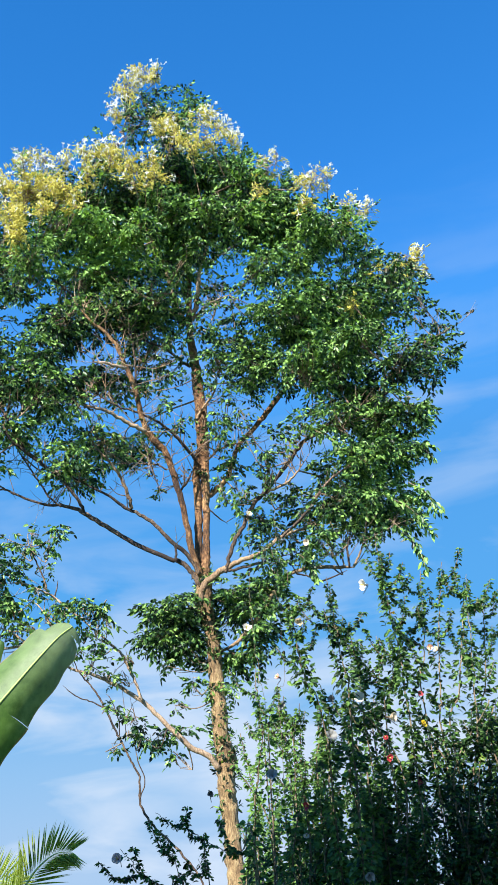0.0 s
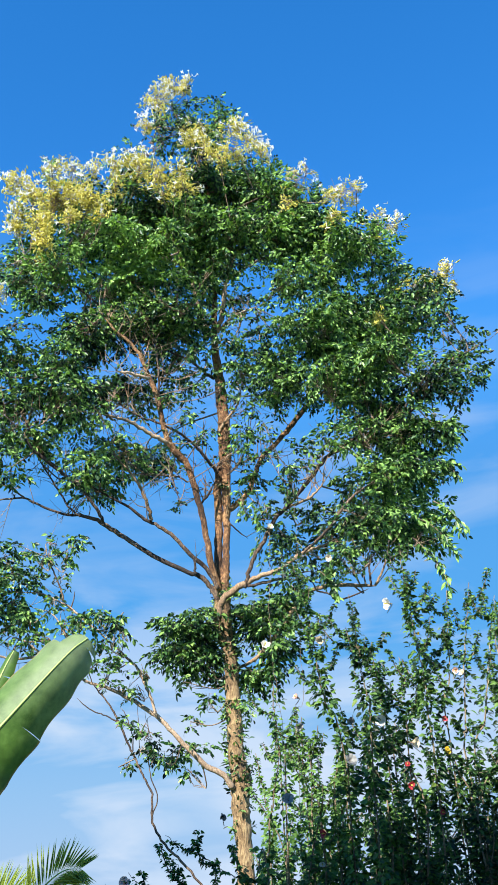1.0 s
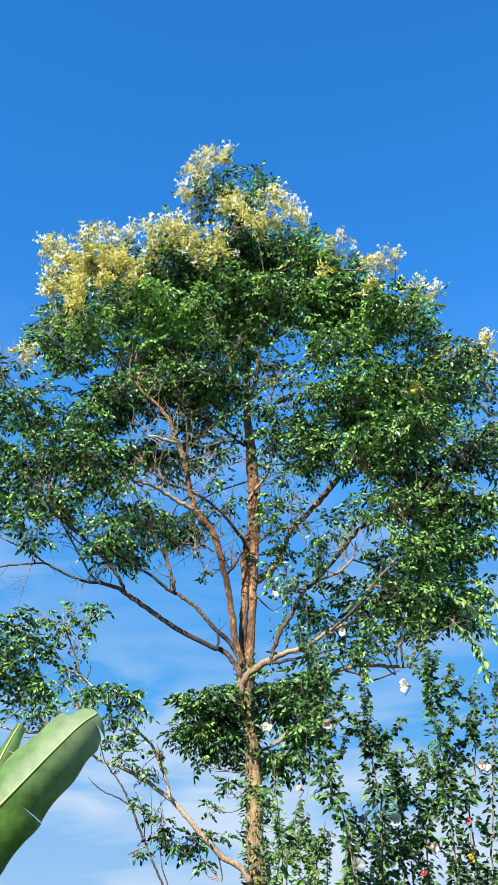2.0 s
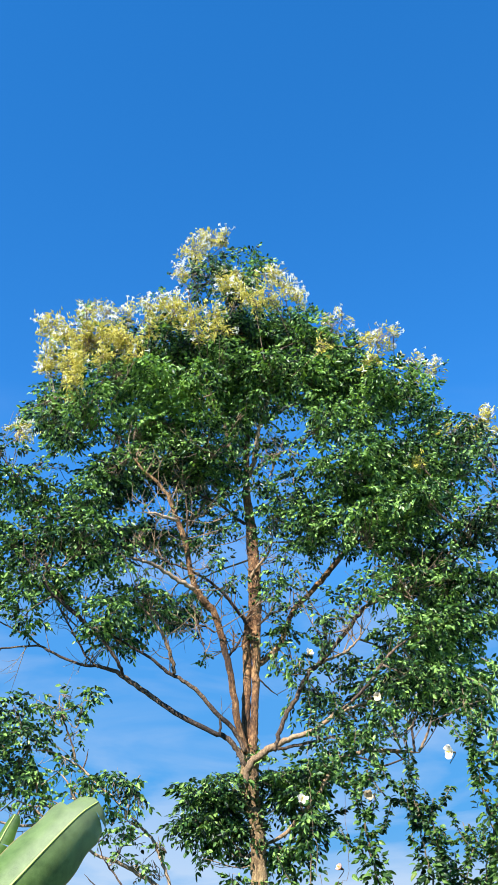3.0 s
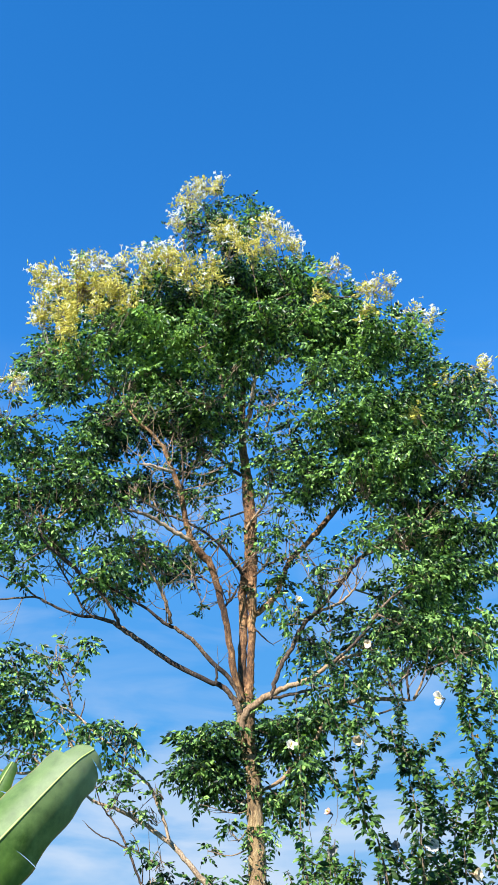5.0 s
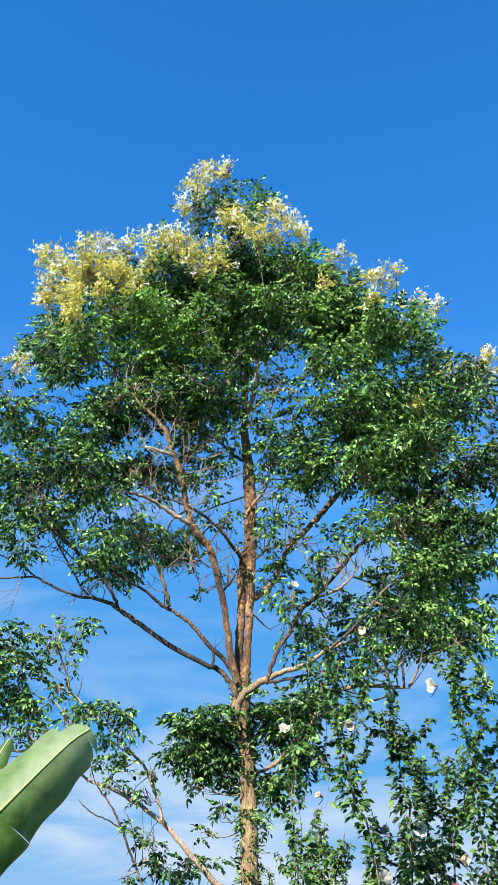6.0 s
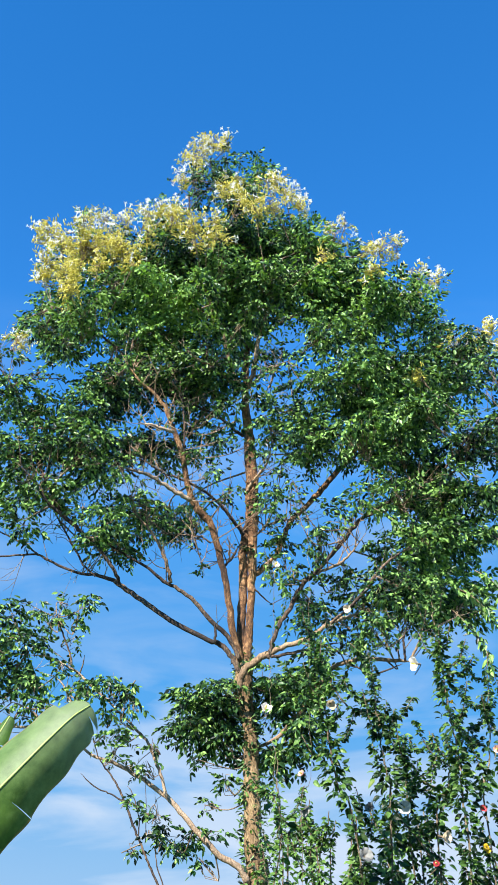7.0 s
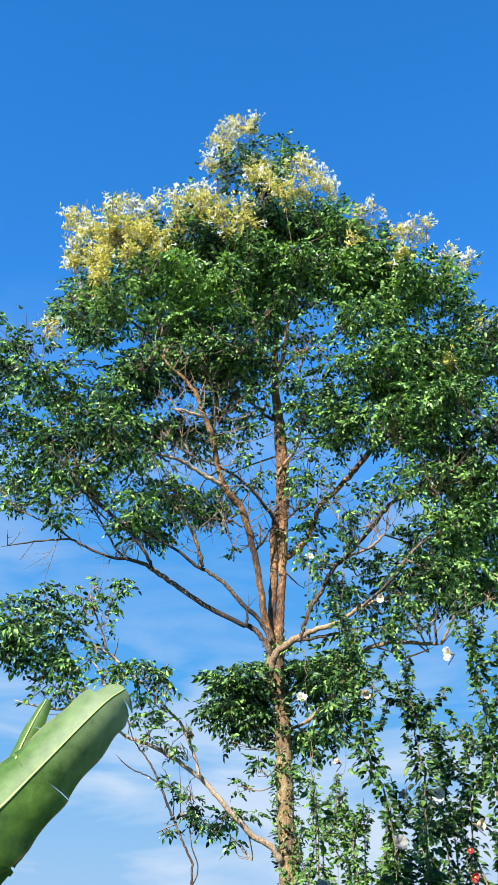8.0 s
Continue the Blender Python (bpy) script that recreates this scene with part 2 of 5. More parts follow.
# ---- mesh helpers ----
class Soup:
    """Gathers points and faces of one mesh."""

    def __init__(self):
        self.blocks, self.faces, self.count = [], [], 0

    def put(self, points, faces):
        """points: n x 3; faces: list of index tuples into them."""
        off = self.count
        self.blocks.append(np.asarray(points, dtype=float).reshape(-1, 3))
        self.faces.extend(tuple(i + off for i in f) for f in faces)
        self.count += len(self.blocks[-1])

    def put_many(self, sets, faces):
        """sets: k x n x 3, the same faces on each."""
        k, m = sets.shape[0], sets.shape[1]
        off = self.count + np.arange(k)[:, None, None] * m
        self.faces.extend(map(tuple, (np.asarray(faces)[None] + off).reshape(-1, len(faces[0])).tolist()))
        self.blocks.append(sets.reshape(-1, 3))
        self.count += k * m

    def mesh(self, name, material, smooth=False):
        me = bpy.data.meshes.new(name)
        me.from_pydata(np.concatenate(self.blocks).tolist(), [], self.faces)
        me.materials.append(material)
        if smooth:
            me.polygons.foreach_set("use_smooth", [True] * len(me.polygons))
        me.update()
        return me


def root(name, place, label, category, group="", kind=""):
    ob = new(name)
    ob.location = place
    ob.empty_display_size = 0.2
    bpy.context.view_layer.update()
    return tagged(ob, label, category, group, kind)


def hang(ob, parent):
    """Makes ob a child and keeps it where it is."""
    ob.parent = parent
    up = Vector((0, 0, 0))
    node = parent
    while node:
        up += node.location
        node = node.parent
    ob.location = ob.location - up
    return ob


def part(name, soup, material, parent, label="", smooth=False, kind=""):
    ob = new(name, soup.mesh(name, material, smooth))
    hang(ob, parent)
    return tagged(ob, label, kind=kind)


def spline(points, steps):
    """Smooth curve through points (rows of any width)."""
    p = np.asarray(points, dtype=float)
    p = np.vstack([2 * p[0] - p[1], p, 2 * p[-1] - p[-2]])
    out = []
    for i in range(1, len(p) - 2):
        a, b, c, d = p[i - 1:i + 3]
        for s in range(steps):
            t = s / steps
            out.append(0.5 * (2 * b + (c - a) * t + (2 * a - 5 * b + 4 * c - d) * t * t + (3 * b - a - 3 * c + d) * t ** 3))
    out.append(p[-2])
    return np.array(out)


def tube(soup, curve, radii, sides=8, rough=0.0, rng=None):
    """A tapered tube along the curve, closed at both ends."""
    n = len(curve)
    tang = np.gradient(curve, axis=0)
    tang /= np.linalg.norm(tang, axis=1)[:, None] + 1e-9
    ref = np.array([0.0, 1.0, 0.0]) if abs(tang[0][1]) < 0.8 else np.array([1.0, 0.0, 0.0])
    rings = []
    for i in range(n):
        u = np.cross(tang[i], ref)
        u /= np.linalg.norm(u) + 1e-9
        v = np.cross(tang[i], u)
        ref = np.cross(u, tang[i])
        ang = np.arange(sides) / sides * 2 * np.pi
        r = np.full(sides, radii[i])
        if rough and rng is not None:
            r = r * (1 + rough * rng.standard_normal(sides))
        rings.append(curve[i] + np.outer(np.cos(ang) * r, u) + np.outer(np.sin(ang) * r, v))
    pts = np.concatenate(rings + [curve[:1], curve[-1:]])
    faces = []
    for i in range(n - 1):
        for k in range(sides):
            a, b = i * sides + k, i * sides + (k + 1) % sides
            faces.append((a, b, b + sides, a + sides))
    for k in range(sides):
        faces.append((n * sides, (k + 1) % sides, k))
        faces.append((n * sides + 1, (n - 1) * sides + k, (n - 1) * sides + (k + 1) % sides))
    soup.put(pts, faces)


def frames_of(axis, rng, up=(0, 0, 1), loose=0.25):
    """k x 3 x 3: columns side, axis, normal, for k unit axes."""
    axis = axis / (np.linalg.norm(axis, axis=1)[:, None] + 1e-9)
    side = np.cross(axis, np.asarray(up, dtype=float))
    side += rng.normal(0, loose, side.shape)
    side -= axis * (side * axis).sum(1)[:, None]
    side /= np.linalg.norm(side, axis=1)[:, None] + 1e-9
    nrm = np.cross(side, axis)
    return np.stack([side, axis, nrm], axis=2)


LEAF_FACES = [(0, 1, 2, 3), (0, 3, 4, 5)]


def leaf_shape(length, width, fold=0.25, curl=0.12):
    """One pointed leaf along +y, folded on its midrib."""
    h = width / 2
    return np.array([(0, 0, 0), (-h * 0.85, length * 0.30, fold * h), (-h * 0.8, length * 0.62, fold * h * 0.6 - curl * length * 0.3),
                     (0, length, -curl * length), (h * 0.8, length * 0.62, fold * h * 0.6 - curl * length * 0.3), (h * 0.85, length * 0.30, fold * h)])


def pinna(out, rng, at, way, size, count):
    """A leaf stalk with paired, drooping leaflets and one at its end."""
    side = np.cross(way, (0, 0, 1.0))
    side /= np.linalg.norm(side)
    for j in range(count):
        s = (j + 0.6) / count
        p = at + way * size * s + np.array([0, 0, -0.25 * size * s * s])
        for sg in ((-1, 1) if j < count - 1 else (0,)):
            d = way * (0.65 if sg else 0.9) + side * sg * rng.uniform(0.5, 0.95) + np.array([0, 0, rng.uniform(-1.0, 0.2)])
            d /= np.linalg.norm(d)
            f = frames_of(d[None], rng, (-0.25, -0.5, 0.8), 0.45)[0]
            ln = rng.uniform(0.070, 0.112)
            out.append(leaf_shape(ln, ln * rng.uniform(0.46, 0.60)) @ f.T + p)


def compound_leaf(rng, length):
    """A twice-divided leaf along +y that droops: pinnae in pairs, each with leaflets. n x 6 x 3."""
    out = []

    def droop(s):
        return np.array([0, s * length * (1 - 0.12 * s), -0.30 * length * s * s])

    for s in (0.34, 0.68):
        for sg in (-1, 1):
            way = np.array([sg * 0.85, 0.62, -0.12])
            pinna(out, rng, droop(s), way / np.linalg.norm(way), length * (0.46 - 0.18 * s), 3 if s < 0.5 else 2)
    pinna(out, rng, droop(0.9), np.array([0, 0.95, -0.3]), length * 0.34, 3)
    return np.array(out)


def leaf_spray(rng, length):
    """A short young leaf, once divided."""
    out = []
    pinna(out, rng, np.zeros(3), np.array([0, 0.98, -0.2]), length, int(rng.integers(3, 5)))
    return np.array(out)


rng_tree = np.random.default_rng(11)
LEAF_KINDS = [compound_leaf(rng_tree, rng_tree.uniform(0.30, 0.42)) for _ in range(10)]
SPRAY_KINDS = [leaf_spray(rng_tree, rng_tree.uniform(0.16, 0.24)) for _ in range(10)]


def leaf_whorls(soup, tips, outward, rng, per_tip=(4, 7), size=1.0, kinds=SPRAY_KINDS):
    """At each tip a whorl of drooping leaves."""
    for tip, away in zip(tips, outward):
        k = int(rng.integers(*per_tip))
        az = rng.uniform(0, 2 * np.pi) + np.arange(k) / k * 2 * np.pi + rng.normal(0, 0.3, k)
        axis = np.stack([np.cos(az), np.sin(az), rng.uniform(-0.55, 0.35, k)], 1) + away * 0.5
        fr = frames_of(axis, rng)
        for q in range(k):
            kind = kinds[int(rng.integers(len(kinds)))]
            soup.put_many(kind @ fr[q].T * (size * rng.uniform(0.75, 1.15)) + tip + rng.normal(0, 0.03, 3), LEAF_FACES)


# ---- ground and sky ----
def disc(radius, rings, sides):
    soup = Soup()
    pts, faces = [(0, 0, 0)], []
    for i in range(1, rings + 1):
        r = radius * (i / rings) ** 3
        for k in range(sides):
            a = 2 * math.pi * k / sides
            pts.append((r * math.cos(a), r * math.sin(a), 0.05 * math.sin(r * 0.7 + 3 * a) * min(1, r / 8) if r < 60 else 0))
    for k in range(sides):
        faces.append((0, 1 + k, 1 + (k + 1) % sides))
        for i in range(rings - 1):
            a, b = 1 + i * sides + k, 1 + i * sides + (k + 1) % sides
            faces.append((a, a + sides, b + sides, b))
    soup.put(pts, faces)
    return soup


ground = new("ground", disc(3000, 26, 48).mesh("ground", ground_material(), True))
tagged(ground, "rough green grass ground with bare earth patches", "ground", kind="structure")


def haze_cloud_shell():
    soup = Soup()
    pts, faces = [], []
    cols, rows = 24, 14
    for i in range(rows + 1):
        el = radians(-1 + 48 * i / rows)
        for k in range(cols + 1):
            az = radians(-45 + 90 * k / cols)
            pts.append((2600 * math.sin(az) * math.cos(el), 2600 * math.cos(az) * math.cos(el), 2600 * math.sin(el)))
    for i in range(rows):
        for k in range(cols):
            a = i * (cols + 1) + k
            faces.append((a, a + 1, a + cols + 2, a + cols + 1))
    soup.put(pts, faces)
    ob = new("backdrop", soup.mesh("backdrop", haze_cloud_material(), True))
    ob.visible_shadow = False
    return tagged(ob, "painted glowing haze of a low blue sky with thin white wisps of high cloud", "sky", kind="structure")


haze_cloud_shell()

# ---- unseen wall added behind the viewer to shade the hedge foot ----
def plaster_material():
    m, nt, bsdf = base("plaster")
    ln = nt.links.new
    place = nt.nodes.new("ShaderNodeTexCoord").outputs["Object"]
    stain = add_node(nt, "ShaderNodeTexNoise", Scale=0.6, Detail=6.0)
    ln(place, stain.inputs["Vector"])
    col = ramp(nt, stain.outputs[0], [(0.3, (0.42, 0.40, 0.36)), (0.7, (0.58, 0.56, 0.51))])
    ln(col.outputs[0], bsdf.inputs["Base Color"])
    grain = add_node(nt, "ShaderNodeTexNoise", Scale=45.0, Detail=4.0)
    ln(place, grain.inputs["Vector"])
    bump = add_node(nt, "ShaderNodeBump", Strength=0.4, Distance=0.01)
    ln(grain.outputs[0], bump.inputs["Height"])
    ln(bump.outputs[0], bsdf.inputs["Normal"])
    bsdf.inputs["Roughness"].default_value = 0.9
    return m


def shade_wall(x0, x1, y0, y1, height):
    bm = bmesh.new()
    bmesh.ops.create_cube(bm, size=1.0)
    for v in bm.verts:
        v.co = Vector((x0 if v.co.x < 0 else x1, y0 if v.co.y < 0 else y1, -0.1 if v.co.z < 0 else height))
    bmesh.ops.bevel(bm, geom=list(bm.edges), offset=0.02, segments=1, affect="EDGES")
    me = bpy.data.meshes.new("shade_wall_south")
    bm.to_mesh(me)
    bm.free()
    me.materials.append(plaster_material())
    return tagged(new("shade_wall_south", me), "plain grey plastered wall, unseen, added for its shade", "wall", kind="structure")


# Height set so that its shadow covers only the foot of the hedge.
shade_wall(-9.0, 6.0, -1.9, -1.6, 6.9)

# ---- flowering cork tree ----
cork_tree = root("cork_tree", (0.1, 12.0, 0.0), "tall slender cork tree with brown flaky bark and white flowers", "tree")
LIMB_SAMPLES = []
FRONT_TIPS = []


def limb_soup(points, sides, steps, rough, rng, wobble=0.0):
    c = spline(points, steps)
    if wobble:
        c[1:-1, :3] += rng.normal(0, wobble, (len(c) - 2, 3)) * np.minimum(1, c[1:-1, 3:4] / 0.03)
    soup = Soup()
    c[-4:, 3] *= np.linspace(1.0, 0.35, 4)
    tube(soup, c[:, :3], np.maximum(c[:, 3] * (0.85 if sides < 16 else 1.0), 0.0025), sides, rough, rng)
    LIMB_SAMPLES.append(c)
    return soup


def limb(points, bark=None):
    part("limb", limb_soup(points, 8, 5, 0.04, rng_tree, 0.006), bark or M_DARK_SHADED, cork_tree, smooth=True)


trunk_line = [(0.10, 12.00, 3.19, 0.130), (0.05, 12.01, 3.39, 0.105), (0.04, 12.02, 3.78, 0.101), (0.03, 12.03, 4.20, 0.099), (0.02, 12.03, 4.63, 0.091), (0.00, 12.04, 4.85, 0.092), (-0.04, 12.05, 5.08, 0.100), (-0.07, 12.06, 5.42, 0.116), (-0.04, 12.07, 5.76, 0.088), (0.00, 12.08, 6.07, 0.067), (0.02, 12.09, 6.47, 0.057), (0.04, 12.10, 7.05, 0.070), (0.05, 12.10, 7.44, 0.079), (0.04, 12.11, 7.75, 0.104), (0.04, 12.12, 8.12, 0.109), (0.04, 12.13, 8.49, 0.103), (-0.01, 12.14, 9.18, 0.088), (-0.06, 12.15, 9.90, 0.061), (-0.04, 12.16, 10.54, 0.053), (-0.01, 12.17, 11.11, 0.050), (-0.04, 12.17, 12.18, 0.039), (-0.13, 12.18, 13.20, 0.029), (-0.41, 12.19, 14.15, 0.020), (-0.71, 12.20, 15.01, 0.015)]
trunk_line = [(0.24, 12.0, -0.1, 0.26), (0.22, 12.0, 0.3, 0.19), (0.17, 12.0, 1.22, 0.125), (0.13, 12.0, 1.72, 0.108), (0.10, 12.0, 2.44, 0.104), (0.08, 12.0, 2.95, 0.114)] + trunk_line
part("trunk", limb_soup(trunk_line[:15], 16, 9, 0.08, rng_tree, 0.004), M_TRUNK, cork_tree, "brown trunk with peeling fibrous tan bark", smooth=True)
part("upper_trunk", limb_soup(trunk_line[12:], 14, 8, 0.06, rng_tree, 0.004), M_BARK, cork_tree, "red-brown upper trunk with flaky bark", smooth=True)
limb([(-0.10, 12.05, 5.35, 0.065), (-0.12, 12.07, 5.76, 0.070), (-0.10, 12.09, 6.23, 0.067), (-0.09, 12.11, 6.72, 0.069), (-0.08, 12.12, 7.19, 0.070), (-0.06, 12.14, 7.50, 0.067), (0.00, 12.16, 7.82, 0.048)], M_BARK)
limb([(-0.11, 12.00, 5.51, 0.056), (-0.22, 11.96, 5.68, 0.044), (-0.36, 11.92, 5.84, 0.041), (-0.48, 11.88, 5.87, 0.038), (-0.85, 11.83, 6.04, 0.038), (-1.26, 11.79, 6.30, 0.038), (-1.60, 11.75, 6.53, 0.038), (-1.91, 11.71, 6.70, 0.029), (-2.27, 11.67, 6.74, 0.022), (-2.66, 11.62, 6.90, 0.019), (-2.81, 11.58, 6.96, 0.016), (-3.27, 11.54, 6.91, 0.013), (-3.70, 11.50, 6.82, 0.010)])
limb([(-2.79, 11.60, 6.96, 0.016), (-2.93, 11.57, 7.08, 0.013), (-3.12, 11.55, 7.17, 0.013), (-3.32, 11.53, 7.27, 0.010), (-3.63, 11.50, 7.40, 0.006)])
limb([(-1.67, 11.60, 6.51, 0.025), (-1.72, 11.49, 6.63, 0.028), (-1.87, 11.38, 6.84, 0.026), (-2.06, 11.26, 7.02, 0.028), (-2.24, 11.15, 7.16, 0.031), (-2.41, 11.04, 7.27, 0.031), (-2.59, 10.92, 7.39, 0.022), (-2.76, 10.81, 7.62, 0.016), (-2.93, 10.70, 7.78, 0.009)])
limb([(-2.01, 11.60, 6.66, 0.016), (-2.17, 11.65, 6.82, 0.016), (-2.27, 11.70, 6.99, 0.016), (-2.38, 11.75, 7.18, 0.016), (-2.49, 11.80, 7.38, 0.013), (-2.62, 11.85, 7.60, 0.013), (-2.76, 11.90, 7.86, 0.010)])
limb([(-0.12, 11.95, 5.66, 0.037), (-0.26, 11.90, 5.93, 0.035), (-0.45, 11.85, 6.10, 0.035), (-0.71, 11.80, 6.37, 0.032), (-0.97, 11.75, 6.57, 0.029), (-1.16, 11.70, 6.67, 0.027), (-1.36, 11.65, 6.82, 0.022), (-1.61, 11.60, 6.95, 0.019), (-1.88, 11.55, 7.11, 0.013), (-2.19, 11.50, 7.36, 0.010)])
limb([(-0.43, 11.80, 5.83, 0.019), (-0.43, 11.80, 5.97, 0.019), (-0.45, 11.80, 6.08, 0.016)])
limb([(-1.03, 11.70, 6.61, 0.030), (-1.05, 11.63, 6.74, 0.030), (-1.13, 11.57, 6.97, 0.026), (-1.21, 11.50, 7.11, 0.026), (-1.34, 11.43, 7.28, 0.019), (-1.47, 11.37, 7.41, 0.015), (-1.59, 11.30, 7.59, 0.011)], M_PALE_LIT)
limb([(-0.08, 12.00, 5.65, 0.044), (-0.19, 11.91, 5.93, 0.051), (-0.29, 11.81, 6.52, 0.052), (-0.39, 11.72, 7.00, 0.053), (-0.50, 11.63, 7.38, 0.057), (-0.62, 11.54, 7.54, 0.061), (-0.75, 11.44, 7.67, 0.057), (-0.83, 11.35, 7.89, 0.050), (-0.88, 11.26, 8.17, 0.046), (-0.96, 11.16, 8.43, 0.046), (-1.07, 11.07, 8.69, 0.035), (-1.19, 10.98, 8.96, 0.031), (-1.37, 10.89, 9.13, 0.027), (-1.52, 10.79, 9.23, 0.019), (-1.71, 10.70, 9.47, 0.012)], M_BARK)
limb([(-0.78, 11.30, 7.62, 0.038), (-0.94, 11.18, 7.67, 0.037), (-1.12, 11.06, 7.73, 0.033), (-1.30, 10.94, 7.80, 0.030), (-1.47, 10.82, 7.80, 0.022), (-1.67, 10.70, 7.80, 0.015)], M_TAN_LIT)
limb([(-1.01, 10.90, 8.45, 0.030), (-1.14, 10.80, 8.43, 0.026), (-1.29, 10.70, 8.43, 0.022), (-1.45, 10.60, 8.40, 0.015)], M_TAN_LIT)
limb([(-0.07, 12.00, 7.45, 0.034), (-0.20, 11.90, 7.60, 0.030), (-0.36, 11.80, 7.77, 0.027), (-0.59, 11.70, 7.96, 0.024), (-0.95, 11.60, 8.12, 0.019), (-1.18, 11.50, 8.15, 0.015), (-1.39, 11.40, 8.26, 0.013), (-1.54, 11.30, 8.38, 0.010)])
limb([(-0.91, 11.40, 8.44, 0.020), (-0.90, 11.33, 8.72, 0.017), (-0.93, 11.27, 9.10, 0.014), (-0.97, 11.20, 9.39, 0.010)])
limb([(-0.51, 11.60, 7.14, 0.016), (-0.63, 11.60, 7.22, 0.014), (-0.80, 11.60, 7.25, 0.013), (-1.03, 11.60, 7.26, 0.012), (-1.18, 11.60, 7.30, 0.010)])
limb([(-0.79, 11.60, 7.53, 0.011), (-0.73, 11.57, 7.26, 0.010), (-0.68, 11.53, 7.02, 0.009), (-0.61, 11.50, 6.77, 0.008)])
limb([(-0.34, 11.80, 6.88, 0.019), (-0.22, 11.85, 7.05, 0.020), (-0.13, 11.90, 7.25, 0.017)])
limb([(-0.09, 12.00, 9.88, 0.039), (-0.24, 11.76, 9.86, 0.034), (-0.38, 11.52, 9.84, 0.033), (-0.53, 11.28, 9.80, 0.025), (-0.69, 11.04, 9.74, 0.016), (-0.88, 10.80, 9.69, 0.012)], M_TAN_LIT)
limb([(-0.01, 12.00, 9.90, 0.043), (0.06, 11.86, 10.09, 0.047), (0.10, 11.72, 10.28, 0.043), (0.14, 11.58, 10.49, 0.034), (0.21, 11.44, 10.74, 0.026), (0.33, 11.30, 10.97, 0.017)], M_TAN_LIT)
limb([(-0.11, 12.00, 9.90, 0.034), (-0.22, 11.87, 10.07, 0.034), (-0.31, 11.73, 10.29, 0.034), (-0.38, 11.60, 10.58, 0.034), (-0.45, 11.47, 10.80, 0.030), (-0.56, 11.33, 10.94, 0.021), (-0.65, 11.20, 11.11, 0.013)], M_TAN_LIT)
limb([(0.05, 12.00, 9.98, 0.030), (0.20, 11.67, 9.94, 0.025), (0.36, 11.33, 9.82, 0.025), (0.55, 11.00, 9.69, 0.016)], M_TAN_LIT)
limb([(0.39, 11.60, 10.03, 0.017), (0.34, 11.55, 9.77, 0.017), (0.24, 11.50, 9.48, 0.012)], M_PALE_LIT)
limb([(-0.08, 12.10, 9.13, 0.032), (-0.24, 11.98, 9.18, 0.025), (-0.42, 11.86, 9.30, 0.023), (-0.65, 11.74, 9.36, 0.021), (-0.87, 11.62, 9.41, 0.018), (-1.03, 11.50, 9.45, 0.011)])
limb([(-0.04, 12.05, 8.15, 0.028), (0.06, 11.99, 8.30, 0.024), (0.17, 11.93, 8.42, 0.024), (0.28, 11.86, 8.57, 0.016), (0.32, 11.80, 8.77, 0.012)], M_PALE_LIT)
limb([(-0.12, 11.70, 5.14, 0.028), (-0.10, 11.66, 5.32, 0.049), (-0.04, 11.61, 5.43, 0.053), (0.08, 11.57, 5.51, 0.053), (0.20, 11.52, 5.57, 0.049), (0.41, 11.48, 5.65, 0.039), (0.73, 11.43, 5.75, 0.035), (1.01, 11.39, 5.93, 0.028), (1.26, 11.34, 6.01, 0.021), (1.51, 11.30, 6.06, 0.014)], M_PALE_LIT)
limb([(0.27, 11.50, 5.54, 0.024), (0.48, 11.53, 5.59, 0.024), (0.70, 11.55, 5.64, 0.023), (0.91, 11.57, 5.70, 0.018), (1.16, 11.60, 5.76, 0.012)])
limb([(0.23, 11.50, 5.52, 0.030), (0.29, 11.47, 5.70, 0.033), (0.38, 11.44, 5.92, 0.033), (0.55, 11.41, 6.20, 0.034), (0.68, 11.38, 6.44, 0.034), (0.94, 11.35, 6.70, 0.031), (1.17, 11.32, 6.96, 0.032), (1.38, 11.29, 7.23, 0.032), (1.55, 11.26, 7.37, 0.026), (1.85, 11.23, 7.45, 0.019), (2.16, 11.20, 7.58, 0.013)])
limb([(0.75, 11.40, 6.55, 0.025), (0.97, 11.35, 6.64, 0.023), (1.17, 11.30, 6.71, 0.022), (1.31, 11.25, 6.83, 0.015), (1.45, 11.20, 7.00, 0.011)], M_PALE_LIT)
limb([(0.05, 12.10, 6.88, 0.046), (0.19, 12.14, 7.00, 0.050), (0.37, 12.17, 7.21, 0.043), (0.49, 12.21, 7.53, 0.044), (0.60, 12.25, 7.80, 0.044), (0.85, 12.28, 8.07, 0.045), (1.11, 12.32, 8.41, 0.050), (1.33, 12.35, 8.69, 0.046), (1.52, 12.39, 8.95, 0.034), (1.80, 12.43, 9.36, 0.026), (2.19, 12.46, 9.90, 0.018), (2.51, 12.50, 10.46, 0.013)], M_BARK)
limb([(0.07, 12.00, 6.66, 0.014), (0.19, 12.05, 6.55, 0.012), (0.33, 12.10, 6.45, 0.008)])
limb([(0.07, 11.90, 7.38, 0.020), (0.27, 11.97, 7.59, 0.017), (0.47, 12.03, 7.69, 0.014), (0.71, 12.10, 7.75, 0.010)])
